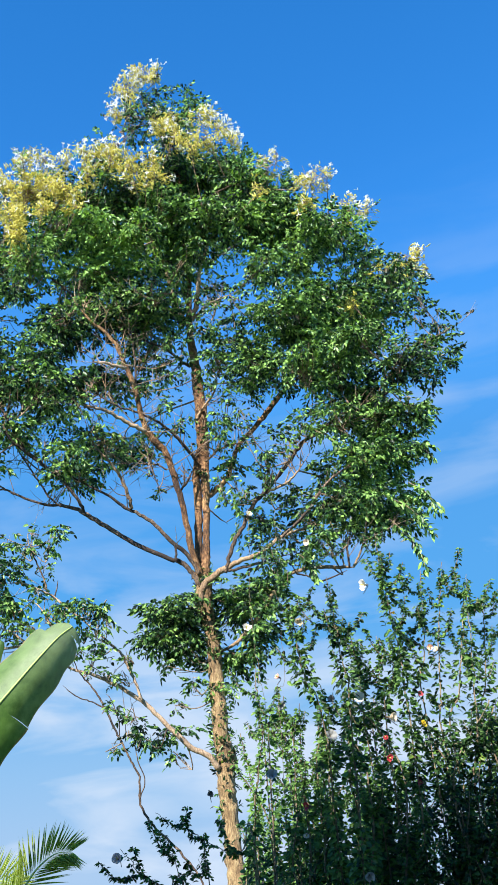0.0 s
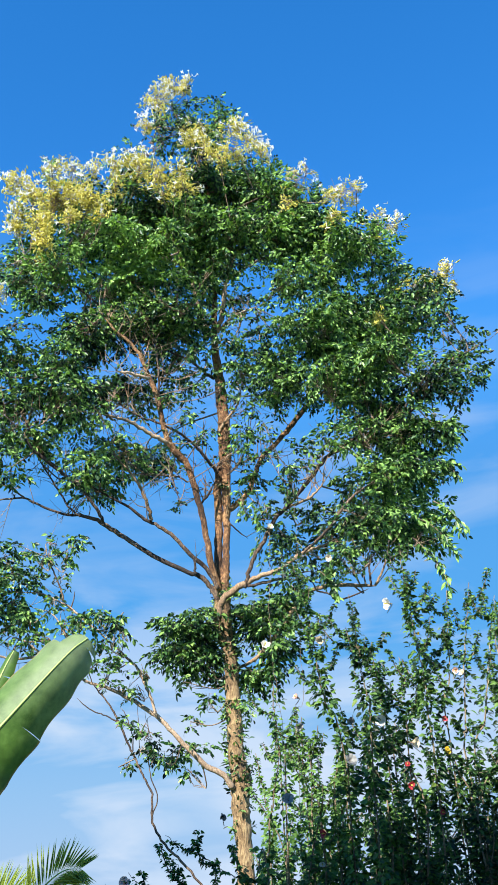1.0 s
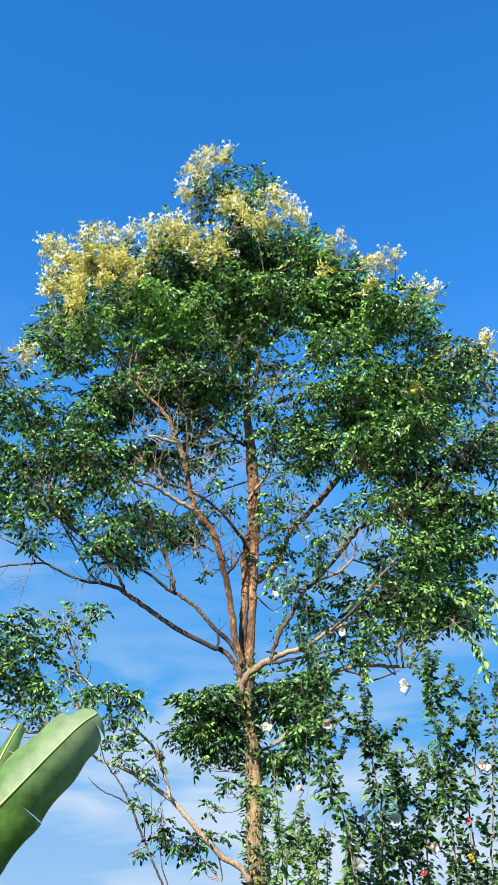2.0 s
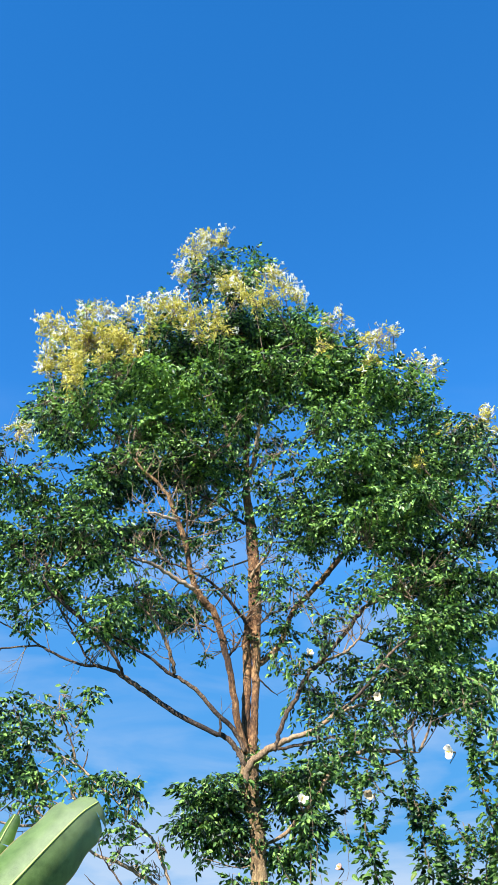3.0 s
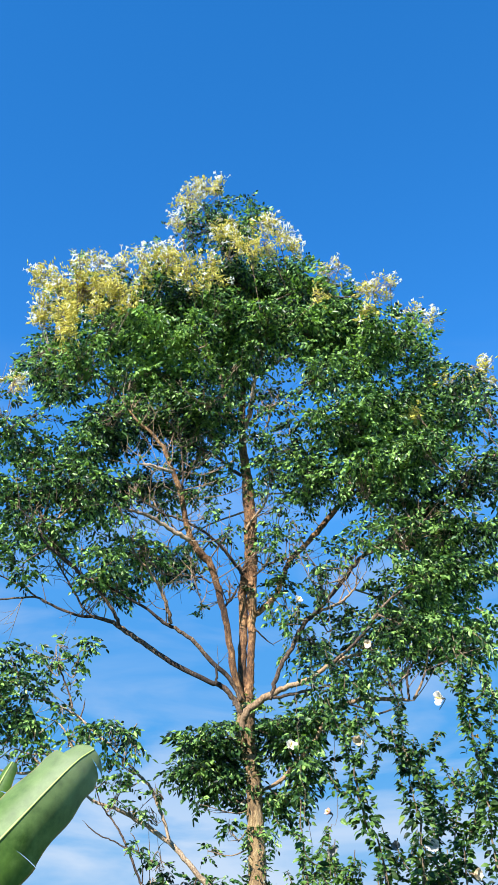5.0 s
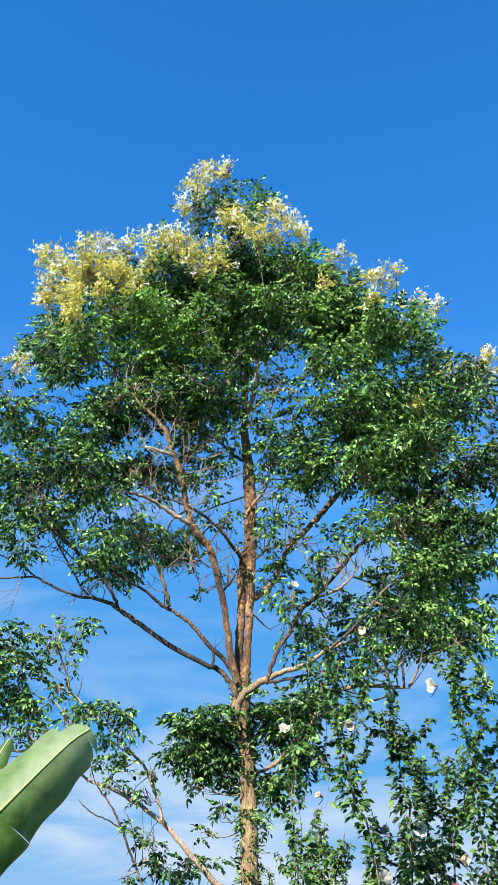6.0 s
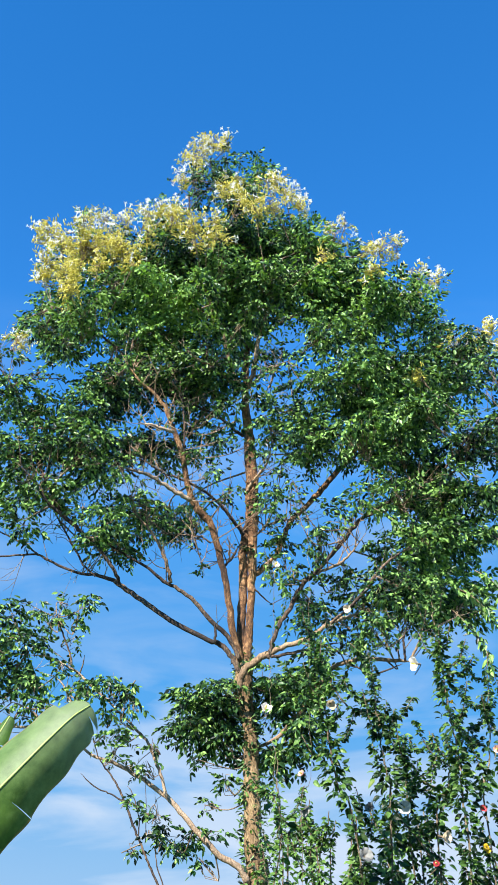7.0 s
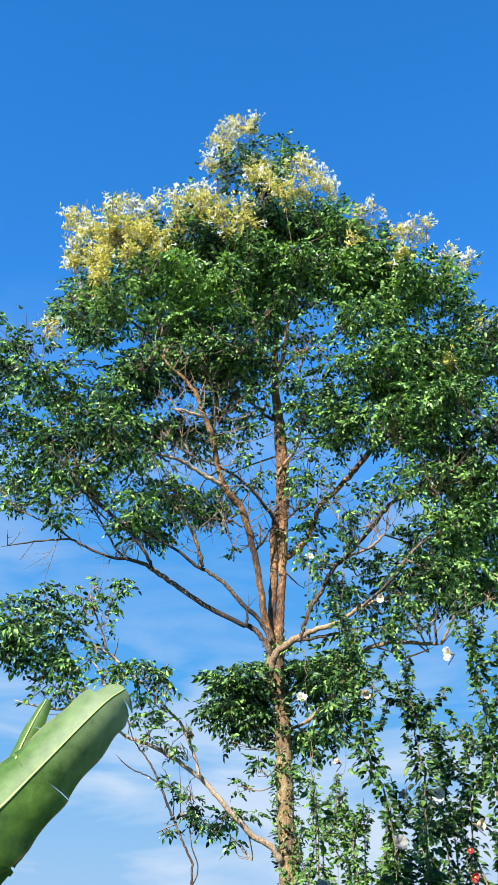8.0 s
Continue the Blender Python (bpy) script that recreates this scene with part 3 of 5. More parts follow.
limb([(0.10, 12.15, 4.59, 0.021), (0.33, 12.09, 4.69, 0.028), (0.49, 12.04, 4.84, 0.032), (0.66, 11.98, 5.02, 0.032), (0.79, 11.93, 5.16, 0.028), (0.98, 11.87, 5.44, 0.032), (1.17, 11.82, 5.56, 0.032), (1.49, 11.76, 5.60, 0.032), (1.84, 11.71, 5.56, 0.028), (2.02, 11.65, 5.53, 0.018)], M_PALE_LIT)
limb([(1.88, 11.20, 5.38, 0.017), (1.87, 11.17, 5.52, 0.018), (1.87, 11.13, 5.65, 0.015), (1.93, 11.10, 5.80, 0.009)])
limb([(1.93, 11.20, 5.39, 0.020), (2.02, 11.15, 5.54, 0.017), (2.10, 11.10, 5.71, 0.012)], M_PALE_LIT)
limb([(1.17, 11.30, 5.38, 0.015), (1.33, 11.28, 5.32, 0.013), (1.43, 11.25, 5.23, 0.015), (1.63, 11.22, 5.27, 0.013), (1.84, 11.20, 5.35, 0.010)])
limb([(1.57, 11.30, 7.39, 0.026), (1.86, 11.25, 7.58, 0.026), (2.21, 11.20, 7.78, 0.026), (2.51, 11.15, 7.87, 0.023), (2.78, 11.10, 7.98, 0.019), (2.99, 11.05, 8.23, 0.013), (3.20, 11.00, 8.47, 0.010)])
limb([(1.01, 11.30, 5.89, 0.021), (1.29, 11.22, 6.12, 0.024), (1.47, 11.14, 6.30, 0.024), (1.60, 11.06, 6.47, 0.023), (1.77, 10.98, 6.62, 0.018), (1.98, 10.90, 6.73, 0.012)])
limb([(1.33, 12.30, 8.66, 0.029), (1.69, 12.36, 9.02, 0.026), (2.15, 12.42, 9.35, 0.022), (2.64, 12.48, 9.91, 0.019), (3.16, 12.54, 10.60, 0.016), (3.46, 12.60, 11.10, 0.012)])
limb([(-0.05, 12.10, 11.40, 0.031), (-0.38, 11.96, 11.99, 0.024), (-0.66, 11.82, 12.48, 0.020), (-0.95, 11.68, 12.97, 0.016), (-1.00, 11.54, 13.48, 0.012), (-0.91, 11.40, 13.73, 0.010)])
limb([(-0.04, 12.10, 11.87, 0.032), (0.27, 11.90, 12.18, 0.024), (0.73, 11.70, 12.37, 0.020), (1.07, 11.50, 12.18, 0.016), (1.32, 11.30, 11.97, 0.011)])
limb([(0.13, 12.10, 10.95, 0.027), (0.71, 11.95, 11.28, 0.023), (1.42, 11.80, 11.44, 0.019), (2.12, 11.65, 11.49, 0.015), (2.57, 11.50, 11.25, 0.011)])
limb([(-0.04, 12.00, 10.87, 0.031), (-0.63, 11.75, 11.12, 0.023), (-1.34, 11.50, 11.59, 0.019), (-2.05, 11.25, 12.07, 0.015), (-2.55, 11.00, 12.19, 0.011)])
limb([(-1.22, 11.30, 9.17, 0.024), (-1.72, 11.23, 9.86, 0.021), (-2.33, 11.15, 10.42, 0.018), (-2.85, 11.07, 10.73, 0.014), (-3.06, 11.00, 10.51, 0.011)])
limb([(-2.45, 11.20, 7.35, 0.022), (-2.89, 11.07, 8.24, 0.020), (-3.20, 10.93, 9.07, 0.017), (-3.55, 10.80, 9.55, 0.014)])
limb([(1.80, 12.40, 9.34, 0.022), (2.61, 12.27, 9.98, 0.019), (3.11, 12.13, 9.99, 0.015), (3.56, 12.00, 10.32, 0.011)])
limb([(2.48, 11.00, 7.78, 0.019), (3.04, 10.93, 8.51, 0.016), (3.35, 10.87, 8.65, 0.013), (3.73, 10.80, 8.79, 0.010)])
limb([(-0.01, 11.90, 3.04, 0.049), (-0.13, 11.82, 3.18, 0.044), (-0.39, 11.74, 3.34, 0.041), (-0.69, 11.65, 3.64, 0.036), (-0.95, 11.57, 3.89, 0.033), (-1.28, 11.49, 4.11, 0.028), (-1.54, 11.41, 4.23, 0.025), (-1.76, 11.33, 4.29, 0.019), (-2.17, 11.25, 4.53, 0.019), (-2.42, 11.16, 4.59, 0.022), (-2.69, 11.08, 4.57, 0.017), (-3.11, 11.00, 4.65, 0.011)], M_TAN_LIT)
limb([(-0.94, 11.50, 3.88, 0.022), (-1.02, 11.47, 4.11, 0.021), (-1.08, 11.45, 4.26, 0.022), (-1.18, 11.42, 4.47, 0.020), (-1.34, 11.39, 4.63, 0.017), (-1.49, 11.36, 4.77, 0.014), (-1.69, 11.34, 4.95, 0.013), (-1.86, 11.31, 5.09, 0.017), (-2.08, 11.28, 5.28, 0.017), (-2.27, 11.25, 5.38, 0.014), (-2.43, 11.23, 5.45, 0.012), (-2.66, 11.20, 5.46, 0.009)], M_TAN_LIT)
limb([(-2.12, 11.20, 5.31, 0.017), (-2.15, 11.17, 5.45, 0.014), (-2.21, 11.15, 5.60, 0.012), (-2.29, 11.12, 5.78, 0.011), (-2.35, 11.10, 5.93, 0.007)])
limb([(-2.31, 11.10, 4.57, 0.017), (-2.44, 11.07, 4.68, 0.017), (-2.56, 11.03, 4.77, 0.014), (-2.73, 11.00, 4.83, 0.011)], M_TAN_LIT)
limb([(-1.95, 11.10, 4.61, 0.011), (-2.00, 11.07, 4.73, 0.011), (-2.08, 11.05, 4.88, 0.011), (-2.17, 11.03, 5.04, 0.011), (-2.27, 11.00, 5.13, 0.008)], M_TAN_LIT)
limb([(-2.04, 11.30, 5.25, 0.012), (-2.00, 11.25, 5.37, 0.009), (-1.98, 11.20, 5.46, 0.007)])
TREE_LIMBS = np.concatenate(LIMB_SAMPLES)


def foliage(clumps, limbs=None, parent=None, tips_per=98.0):
    """Boughs of leaf whorls: x, y, z, half width, half height, density. Twigs join each to the nearest limb."""
    rng = rng_tree
    limbs = TREE_LIMBS if limbs is None else limbs
    leaves, twigs = Soup(), Soup()
    for x, y, z, rw, rh, dens in clumps:
        c = np.array([x, y, z])
        k = max(5, int(dens * rw * rh * tips_per * 3.1416))
        v = rng.normal(0, 1, (k, 3))
        v /= np.linalg.norm(v, axis=1)[:, None]
        v *= rng.uniform(0.1, 1.3, (k, 1)) ** 0.75
        tips = c + v * np.array([max(0.05, rw - 0.09), min(0.85, 0.5 * (rw + rh) + 0.2), max(0.04, rh - 0.08)])
        FRONT_TIPS.extend((p, w) for p, w in zip(tips, v) if p[1] < c[1] - 0.1 and 5.0 < p[2] < 9.5)
        small = min(rw, rh) < 0.16
        leaf_whorls(leaves, tips, v, rng, (1, 3) if rw * rh < 0.02 else (2, 3 + int(2.2 * dens)), 0.68 + 0.22 * min(1.0, dens), SPRAY_KINDS if small else LEAF_KINDS + SPRAY_KINDS)
        gap = np.linalg.norm(limbs[:, :3] - c, axis=1) + 0.25 * np.maximum(0, limbs[:, 2] - c[2])
        a = limbs[int(gap.argmin())]
        mid = (a[:3] + c) / 2 + rng.normal(0, 0.10, 3) + np.array([0, 0, -0.08])
        bough = spline([a[:3], mid, c], 4)
        tube(twigs, bough, np.linspace(min(0.016, 0.004 + 0.03 * rw, max(0.007, a[3])), 0.005, len(bough)), 5)
        for tip in tips:
            s = bough[int(rng.integers(len(bough) // 2, len(bough)))]
            m = (s + tip) / 2 + rng.normal(0, 0.03, 3) - np.array([0, 0, 0.03])
            tube(twigs, np.array([s, m, tip]), np.array([0.0055, 0.004, 0.0028]), 3)
    holder = parent or cork_tree
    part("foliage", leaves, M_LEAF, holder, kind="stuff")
    part("twig_spray", twigs, M_TWIG, holder, kind="stuff")


foliage([(-0.84, 11.51, 13.51, 0.26, 0.17, 0.70), (-0.43, 11.36, 13.56, 0.23, 0.23, 0.60), (0.15, 11.69, 14.24, 0.21, 0.18, 0.70), (-0.15, 11.42, 13.42, 0.28, 0.23, 0.80), (-0.27, 12.67, 14.71, 0.31, 0.26, 0.60), (0.20, 11.69, 13.77, 0.23, 0.19, 0.60), (-0.42, 12.26, 14.93, 0.18, 0.16, 0.40), (-1.51, 12.13, 13.38, 0.29, 0.23, 0.80), (-1.60, 13.38, 14.60, 0.32, 0.26, 0.60), (-2.45, 11.49, 12.20, 0.45, 0.27, 0.70), (-2.89, 11.34, 11.68, 0.32, 0.25, 0.60), (-1.61, 11.55, 12.02, 0.52, 0.27, 1.00), (-1.86, 12.80, 13.14, 0.58, 0.30, 0.75), (-0.90, 11.37, 11.92, 0.53, 0.31, 1.00), (-1.06, 12.62, 13.05, 0.59, 0.34, 0.75)])
foliage([(-0.11, 12.27, 13.12, 0.63, 0.37, 1.00), (-0.03, 13.52, 14.30, 0.69, 0.41, 0.75), (0.57, 12.14, 13.00, 0.53, 0.36, 1.00), (0.70, 13.39, 14.17, 0.58, 0.40, 0.75), (1.04, 11.46, 12.27, 0.41, 0.25, 0.90), (1.11, 12.71, 13.43, 0.45, 0.28, 0.68), (1.45, 11.44, 11.84, 0.36, 0.23, 0.90), (1.66, 12.69, 12.96, 0.39, 0.26, 0.68), (-3.08, 11.69, 11.05, 0.44, 0.22, 0.80), (-3.32, 12.94, 12.06, 0.49, 0.24, 0.60), (-2.37, 10.85, 10.36, 0.33, 0.20, 0.90), (-2.62, 12.10, 11.38, 0.36, 0.23, 0.68), (-2.12, 11.49, 11.45, 0.48, 0.31, 1.00), (-2.35, 12.74, 12.52, 0.54, 0.34, 0.75), (-1.43, 10.95, 10.87, 0.46, 0.33, 1.00)])
foliage([(-1.60, 12.20, 11.93, 0.51, 0.37, 0.75), (-0.83, 10.85, 10.68, 0.41, 0.27, 0.90), (-0.83, 12.10, 11.73, 0.46, 0.30, 0.68), (-0.28, 11.70, 11.51, 0.49, 0.34, 1.00), (-0.29, 12.95, 12.57, 0.54, 0.38, 0.75), (0.33, 11.08, 11.10, 0.47, 0.28, 1.00), (0.46, 12.33, 12.17, 0.52, 0.31, 0.75), (0.95, 11.38, 11.35, 0.48, 0.35, 1.00), (1.14, 12.63, 12.42, 0.53, 0.39, 0.75), (1.60, 11.68, 11.61, 0.49, 0.36, 1.00), (1.77, 12.93, 12.68, 0.54, 0.40, 0.75), (1.97, 11.21, 11.00, 0.43, 0.26, 1.00), (2.21, 12.46, 12.05, 0.47, 0.28, 0.75), (2.41, 11.22, 10.78, 0.36, 0.17, 0.80), (2.60, 12.47, 11.80, 0.39, 0.19, 0.60)])
foliage([(2.77, 11.09, 10.52, 0.23, 0.14, 0.70), (-3.22, 11.64, 10.68, 0.24, 0.16, 0.60), (-2.64, 10.80, 9.92, 0.36, 0.19, 0.80), (-3.04, 12.05, 10.88, 0.40, 0.21, 0.60), (-1.70, 11.44, 10.41, 0.34, 0.28, 0.90), (-1.93, 12.69, 11.38, 0.37, 0.31, 0.68), (-1.19, 11.34, 10.44, 0.42, 0.32, 0.90), (-1.32, 12.59, 11.42, 0.47, 0.35, 0.68), (-0.58, 11.13, 10.17, 0.33, 0.23, 0.70), (-0.18, 11.85, 10.84, 0.35, 0.33, 0.80), (-0.27, 13.10, 11.81, 0.39, 0.37, 0.60), (0.48, 11.20, 9.99, 0.23, 0.15, 0.50), (1.05, 10.97, 10.16, 0.41, 0.35, 0.75), (1.69, 11.45, 10.53, 0.42, 0.37, 0.79), (2.00, 11.05, 9.73, 0.32, 0.27, 0.80)])
foliage([(2.20, 12.30, 10.65, 0.36, 0.30, 0.60), (2.81, 11.57, 10.47, 0.34, 0.26, 0.80), (3.07, 12.82, 11.43, 0.38, 0.28, 0.60), (3.11, 11.36, 10.12, 0.33, 0.25, 0.80), (3.54, 12.61, 11.05, 0.37, 0.28, 0.60), (3.29, 10.86, 9.49, 0.22, 0.19, 0.70), (-3.27, 10.82, 9.06, 0.35, 0.25, 0.79), (-2.95, 11.00, 9.50, 0.26, 0.14, 0.53), (-2.95, 11.59, 9.22, 0.41, 0.23, 0.79), (-2.71, 11.43, 9.70, 0.23, 0.18, 0.35), (-1.98, 11.01, 9.29, 0.39, 0.30, 0.90), (-2.24, 12.26, 10.16, 0.44, 0.33, 0.68), (-2.24, 10.95, 8.78, 0.38, 0.22, 0.79), (-1.39, 11.25, 9.66, 0.41, 0.23, 0.90), (-1.64, 12.50, 10.55, 0.45, 0.25, 0.68)])
foliage([(-0.92, 11.52, 9.75, 0.50, 0.27, 1.00), (-0.93, 12.77, 10.63, 0.55, 0.30, 0.75), (-0.43, 11.80, 9.74, 0.34, 0.19, 0.70), (-0.34, 11.56, 10.08, 0.28, 0.19, 0.60), (0.66, 11.81, 9.44, 0.46, 0.23, 0.70), (1.00, 10.77, 9.22, 0.37, 0.26, 0.70), (1.58, 11.07, 9.33, 0.48, 0.34, 1.00), (1.86, 12.32, 10.20, 0.53, 0.38, 0.75), (2.23, 11.60, 9.60, 0.46, 0.36, 1.00), (2.45, 12.85, 10.47, 0.50, 0.39, 0.75), (2.78, 11.79, 9.83, 0.38, 0.32, 0.90), (3.10, 13.04, 10.71, 0.42, 0.36, 0.68), (3.16, 11.65, 9.74, 0.28, 0.23, 0.60), (3.31, 11.07, 9.24, 0.19, 0.13, 0.50), (-3.18, 10.96, 8.16, 0.38, 0.29, 0.79)])
foliage([(-2.79, 11.24, 8.43, 0.43, 0.26, 0.79), (-2.18, 10.90, 8.23, 0.44, 0.29, 0.88), (-2.46, 12.15, 8.99, 0.49, 0.32, 0.66), (-1.89, 11.81, 8.87, 0.35, 0.27, 0.70), (-1.38, 12.45, 9.15, 0.33, 0.24, 0.90), (-1.63, 13.70, 9.91, 0.36, 0.26, 0.68), (-0.87, 12.45, 9.45, 0.42, 0.20, 0.70), (-0.44, 12.45, 9.15, 0.33, 0.15, 0.60), (0.32, 11.61, 8.92, 0.27, 0.23, 0.60), (0.92, 11.15, 8.54, 0.45, 0.29, 0.80), (0.98, 12.40, 9.32, 0.50, 0.33, 0.60), (1.43, 10.86, 8.45, 0.44, 0.29, 0.80), (1.69, 12.11, 9.24, 0.49, 0.32, 0.60), (2.01, 11.22, 8.58, 0.45, 0.30, 0.90), (2.18, 12.47, 9.36, 0.50, 0.33, 0.68)])
foliage([(2.27, 10.82, 8.69, 0.42, 0.25, 1.00), (2.45, 12.07, 9.51, 0.47, 0.28, 0.75), (2.94, 10.94, 8.32, 0.42, 0.21, 0.80), (3.31, 12.19, 9.09, 0.46, 0.24, 0.60), (3.41, 10.91, 8.48, 0.29, 0.21, 0.70), (0.43, 10.79, 7.89, 0.28, 0.10, 0.50), (-3.12, 11.29, 7.82, 0.38, 0.25, 0.79), (-2.60, 11.02, 7.68, 0.36, 0.21, 0.79), (-2.24, 11.85, 8.24, 0.34, 0.22, 0.53), (-1.71, 10.88, 7.85, 0.21, 0.16, 0.50), (-1.16, 12.45, 7.92, 0.39, 0.19, 0.80), (-1.21, 13.70, 8.56, 0.43, 0.21, 0.60), (-0.74, 12.45, 7.88, 0.27, 0.11, 0.50), (-1.57, 11.84, 7.70, 0.30, 0.22, 0.80), (-1.74, 13.09, 8.34, 0.33, 0.24, 0.60)])
foliage([(-1.82, 11.02, 7.18, 0.28, 0.20, 0.70), (0.29, 11.20, 7.69, 0.21, 0.21, 0.50), (0.57, 10.79, 7.63, 0.17, 0.09, 0.40), (1.48, 11.21, 7.53, 0.28, 0.16, 0.60), (1.91, 11.02, 7.59, 0.32, 0.24, 0.70), (2.30, 11.73, 8.19, 0.34, 0.26, 1.00), (2.62, 12.98, 8.90, 0.38, 0.29, 0.75), (2.63, 11.30, 7.66, 0.32, 0.36, 1.00), (2.83, 12.55, 8.33, 0.36, 0.40, 0.75), (3.02, 11.03, 7.60, 0.28, 0.21, 0.80), (3.31, 12.28, 8.28, 0.31, 0.23, 0.60), (1.87, 10.98, 8.08, 0.25, 0.17, 0.50), (-2.89, 11.00, 7.11, 0.31, 0.16, 0.60), (-1.76, 11.71, 7.21, 0.33, 0.17, 0.80), (-2.01, 12.96, 7.80, 0.36, 0.19, 0.60)])
foliage([(-2.03, 10.81, 6.85, 0.20, 0.12, 0.40), (0.45, 11.77, 7.22, 0.21, 0.21, 0.50), (1.23, 11.37, 6.72, 0.16, 0.07, 0.40), (1.82, 11.84, 7.08, 0.29, 0.21, 0.70), (2.17, 11.19, 6.94, 0.35, 0.28, 0.90), (2.49, 12.44, 7.54, 0.39, 0.31, 0.68), (2.67, 11.47, 7.08, 0.32, 0.32, 0.90), (3.02, 12.72, 7.67, 0.35, 0.35, 0.68), (3.07, 11.57, 7.12, 0.17, 0.17, 0.60), (0.46, 11.29, 6.67, 0.17, 0.20, 0.50), (0.83, 10.85, 6.60, 0.13, 0.09, 0.30), (-0.72, 12.45, 7.17, 0.15, 0.09, 0.70), (0.73, 11.71, 6.38, 0.28, 0.24, 0.60), (1.10, 11.74, 6.55, 0.28, 0.16, 0.50), (1.47, 11.77, 6.40, 0.32, 0.21, 0.70)])
foliage([(1.82, 11.12, 6.29, 0.34, 0.23, 0.80), (2.05, 12.37, 6.82, 0.37, 0.26, 0.60), (2.34, 11.63, 6.50, 0.39, 0.28, 1.00), (2.62, 12.88, 7.03, 0.43, 0.31, 0.75), (2.78, 11.65, 6.43, 0.32, 0.28, 0.90), (3.08, 12.90, 6.95, 0.35, 0.31, 0.68), (3.00, 11.47, 6.15, 0.10, 0.13, 0.50), (1.14, 11.50, 6.07, 0.27, 0.16, 0.60), (1.49, 11.05, 5.75, 0.29, 0.19, 0.70), (2.04, 11.77, 6.17, 0.31, 0.20, 0.70), (2.49, 11.80, 6.18, 0.24, 0.13, 0.60), (0.79, 10.83, 5.46, 0.19, 0.19, 0.60), (1.31, 11.82, 5.81, 0.27, 0.13, 0.60), (1.74, 11.81, 5.81, 0.27, 0.13, 0.60), (3.71, 11.49, 9.42, 0.16, 0.20, 0.70)])
foliage([(3.44, 10.80, 8.08, 0.16, 0.18, 0.60), (-4.03, 11.74, 9.70, 0.32, 0.40, 0.79), (-3.69, 10.89, 8.29, 0.32, 0.32, 0.79), (-3.80, 11.82, 8.02, 0.34, 0.26, 0.70), (-3.77, 11.48, 10.03, 0.23, 0.15, 0.70), (-3.98, 10.82, 9.75, 0.22, 0.22, 0.70)])
foliage([(0.66, 10.90, 5.64, 0.15, 0.11, 0.50), (0.94, 11.04, 5.84, 0.15, 0.11, 0.50), (-0.69, 11.02, 8.21, 0.20, 0.15, 0.35), (-0.47, 11.07, 7.94, 0.18, 0.14, 0.35), (-0.27, 11.13, 7.65, 0.15, 0.13, 0.30), (-0.35, 10.92, 8.32, 0.17, 0.14, 0.40), (0.21, 10.85, 7.27, 0.17, 0.14, 0.35), (0.58, 11.13, 7.46, 0.21, 0.15, 0.40), (0.81, 10.85, 6.99, 0.20, 0.17, 0.45), (1.10, 11.11, 7.37, 0.21, 0.16, 0.45), (0.94, 10.88, 6.73, 0.17, 0.14, 0.40), (0.21, 11.09, 6.75, 0.13, 0.11, 0.30), (0.56, 11.08, 6.52, 0.16, 0.13, 0.35), (0.12, 11.11, 10.60, 0.22, 0.17, 0.60), (0.24, 11.02, 10.01, 0.19, 0.13, 0.50)])
foliage([(-0.14, 11.11, 11.26, 0.29, 0.21, 0.80), (-0.35, 10.91, 11.41, 0.29, 0.19, 0.80), (0.12, 11.05, 11.54, 0.26, 0.17, 0.70), (-0.13, 10.95, 10.31, 0.25, 0.15, 0.60), (-0.29, 11.12, 9.83, 0.21, 0.13, 0.50), (0.03, 11.08, 9.12, 0.24, 0.11, 0.60), (0.22, 10.99, 8.78, 0.19, 0.14, 0.60), (-0.16, 11.01, 8.70, 0.20, 0.11, 0.50), (-0.35, 10.86, 8.88, 0.18, 0.11, 0.50), (0.11, 10.86, 9.44, 0.13, 0.09, 0.40), (-0.01, 11.03, 8.30, 0.17, 0.08, 0.30), (0.46, 11.00, 9.20, 0.24, 0.13, 0.50), (-0.57, 11.11, 9.67, 0.24, 0.13, 0.70)])
foliage([(-0.66, 12.23, 5.20, 0.24, 0.20, 1.45), (-0.33, 12.09, 5.23, 0.20, 0.20, 1.30), (-0.72, 12.16, 4.87, 0.20, 0.19, 1.30), (-0.37, 12.28, 4.93, 0.24, 0.20, 1.45), (-0.29, 12.21, 4.61, 0.30, 0.12, 1.30), (-0.63, 12.05, 4.43, 0.23, 0.08, 1.01), (-0.29, 12.30, 4.25, 0.20, 0.15, 0.87), (-0.54, 12.30, 3.95, 0.19, 0.09, 0.43), (-0.47, 12.08, 3.59, 0.25, 0.11, 0.87), (-0.81, 12.21, 3.52, 0.26, 0.10, 1.01), (-0.59, 12.16, 3.33, 0.19, 0.07, 0.87), (-1.02, 12.29, 3.60, 0.19, 0.08, 0.72), (0.28, 12.14, 5.47, 0.28, 0.20, 1.30), (0.65, 12.12, 5.46, 0.20, 0.20, 1.16), (0.44, 12.20, 5.19, 0.27, 0.20, 1.16)])
foliage([(0.28, 12.34, 4.60, 0.27, 0.16, 1.30), (0.55, 12.08, 4.60, 0.23, 0.15, 1.01), (0.70, 12.08, 4.88, 0.20, 0.20, 1.01), (0.87, 12.24, 5.43, 0.18, 0.19, 1.30), (0.76, 12.32, 5.21, 0.13, 0.12, 1.16), (0.20, 12.20, 4.10, 0.15, 0.21, 0.72), (-0.19, 12.18, 5.50, 0.13, 0.09, 0.87)])
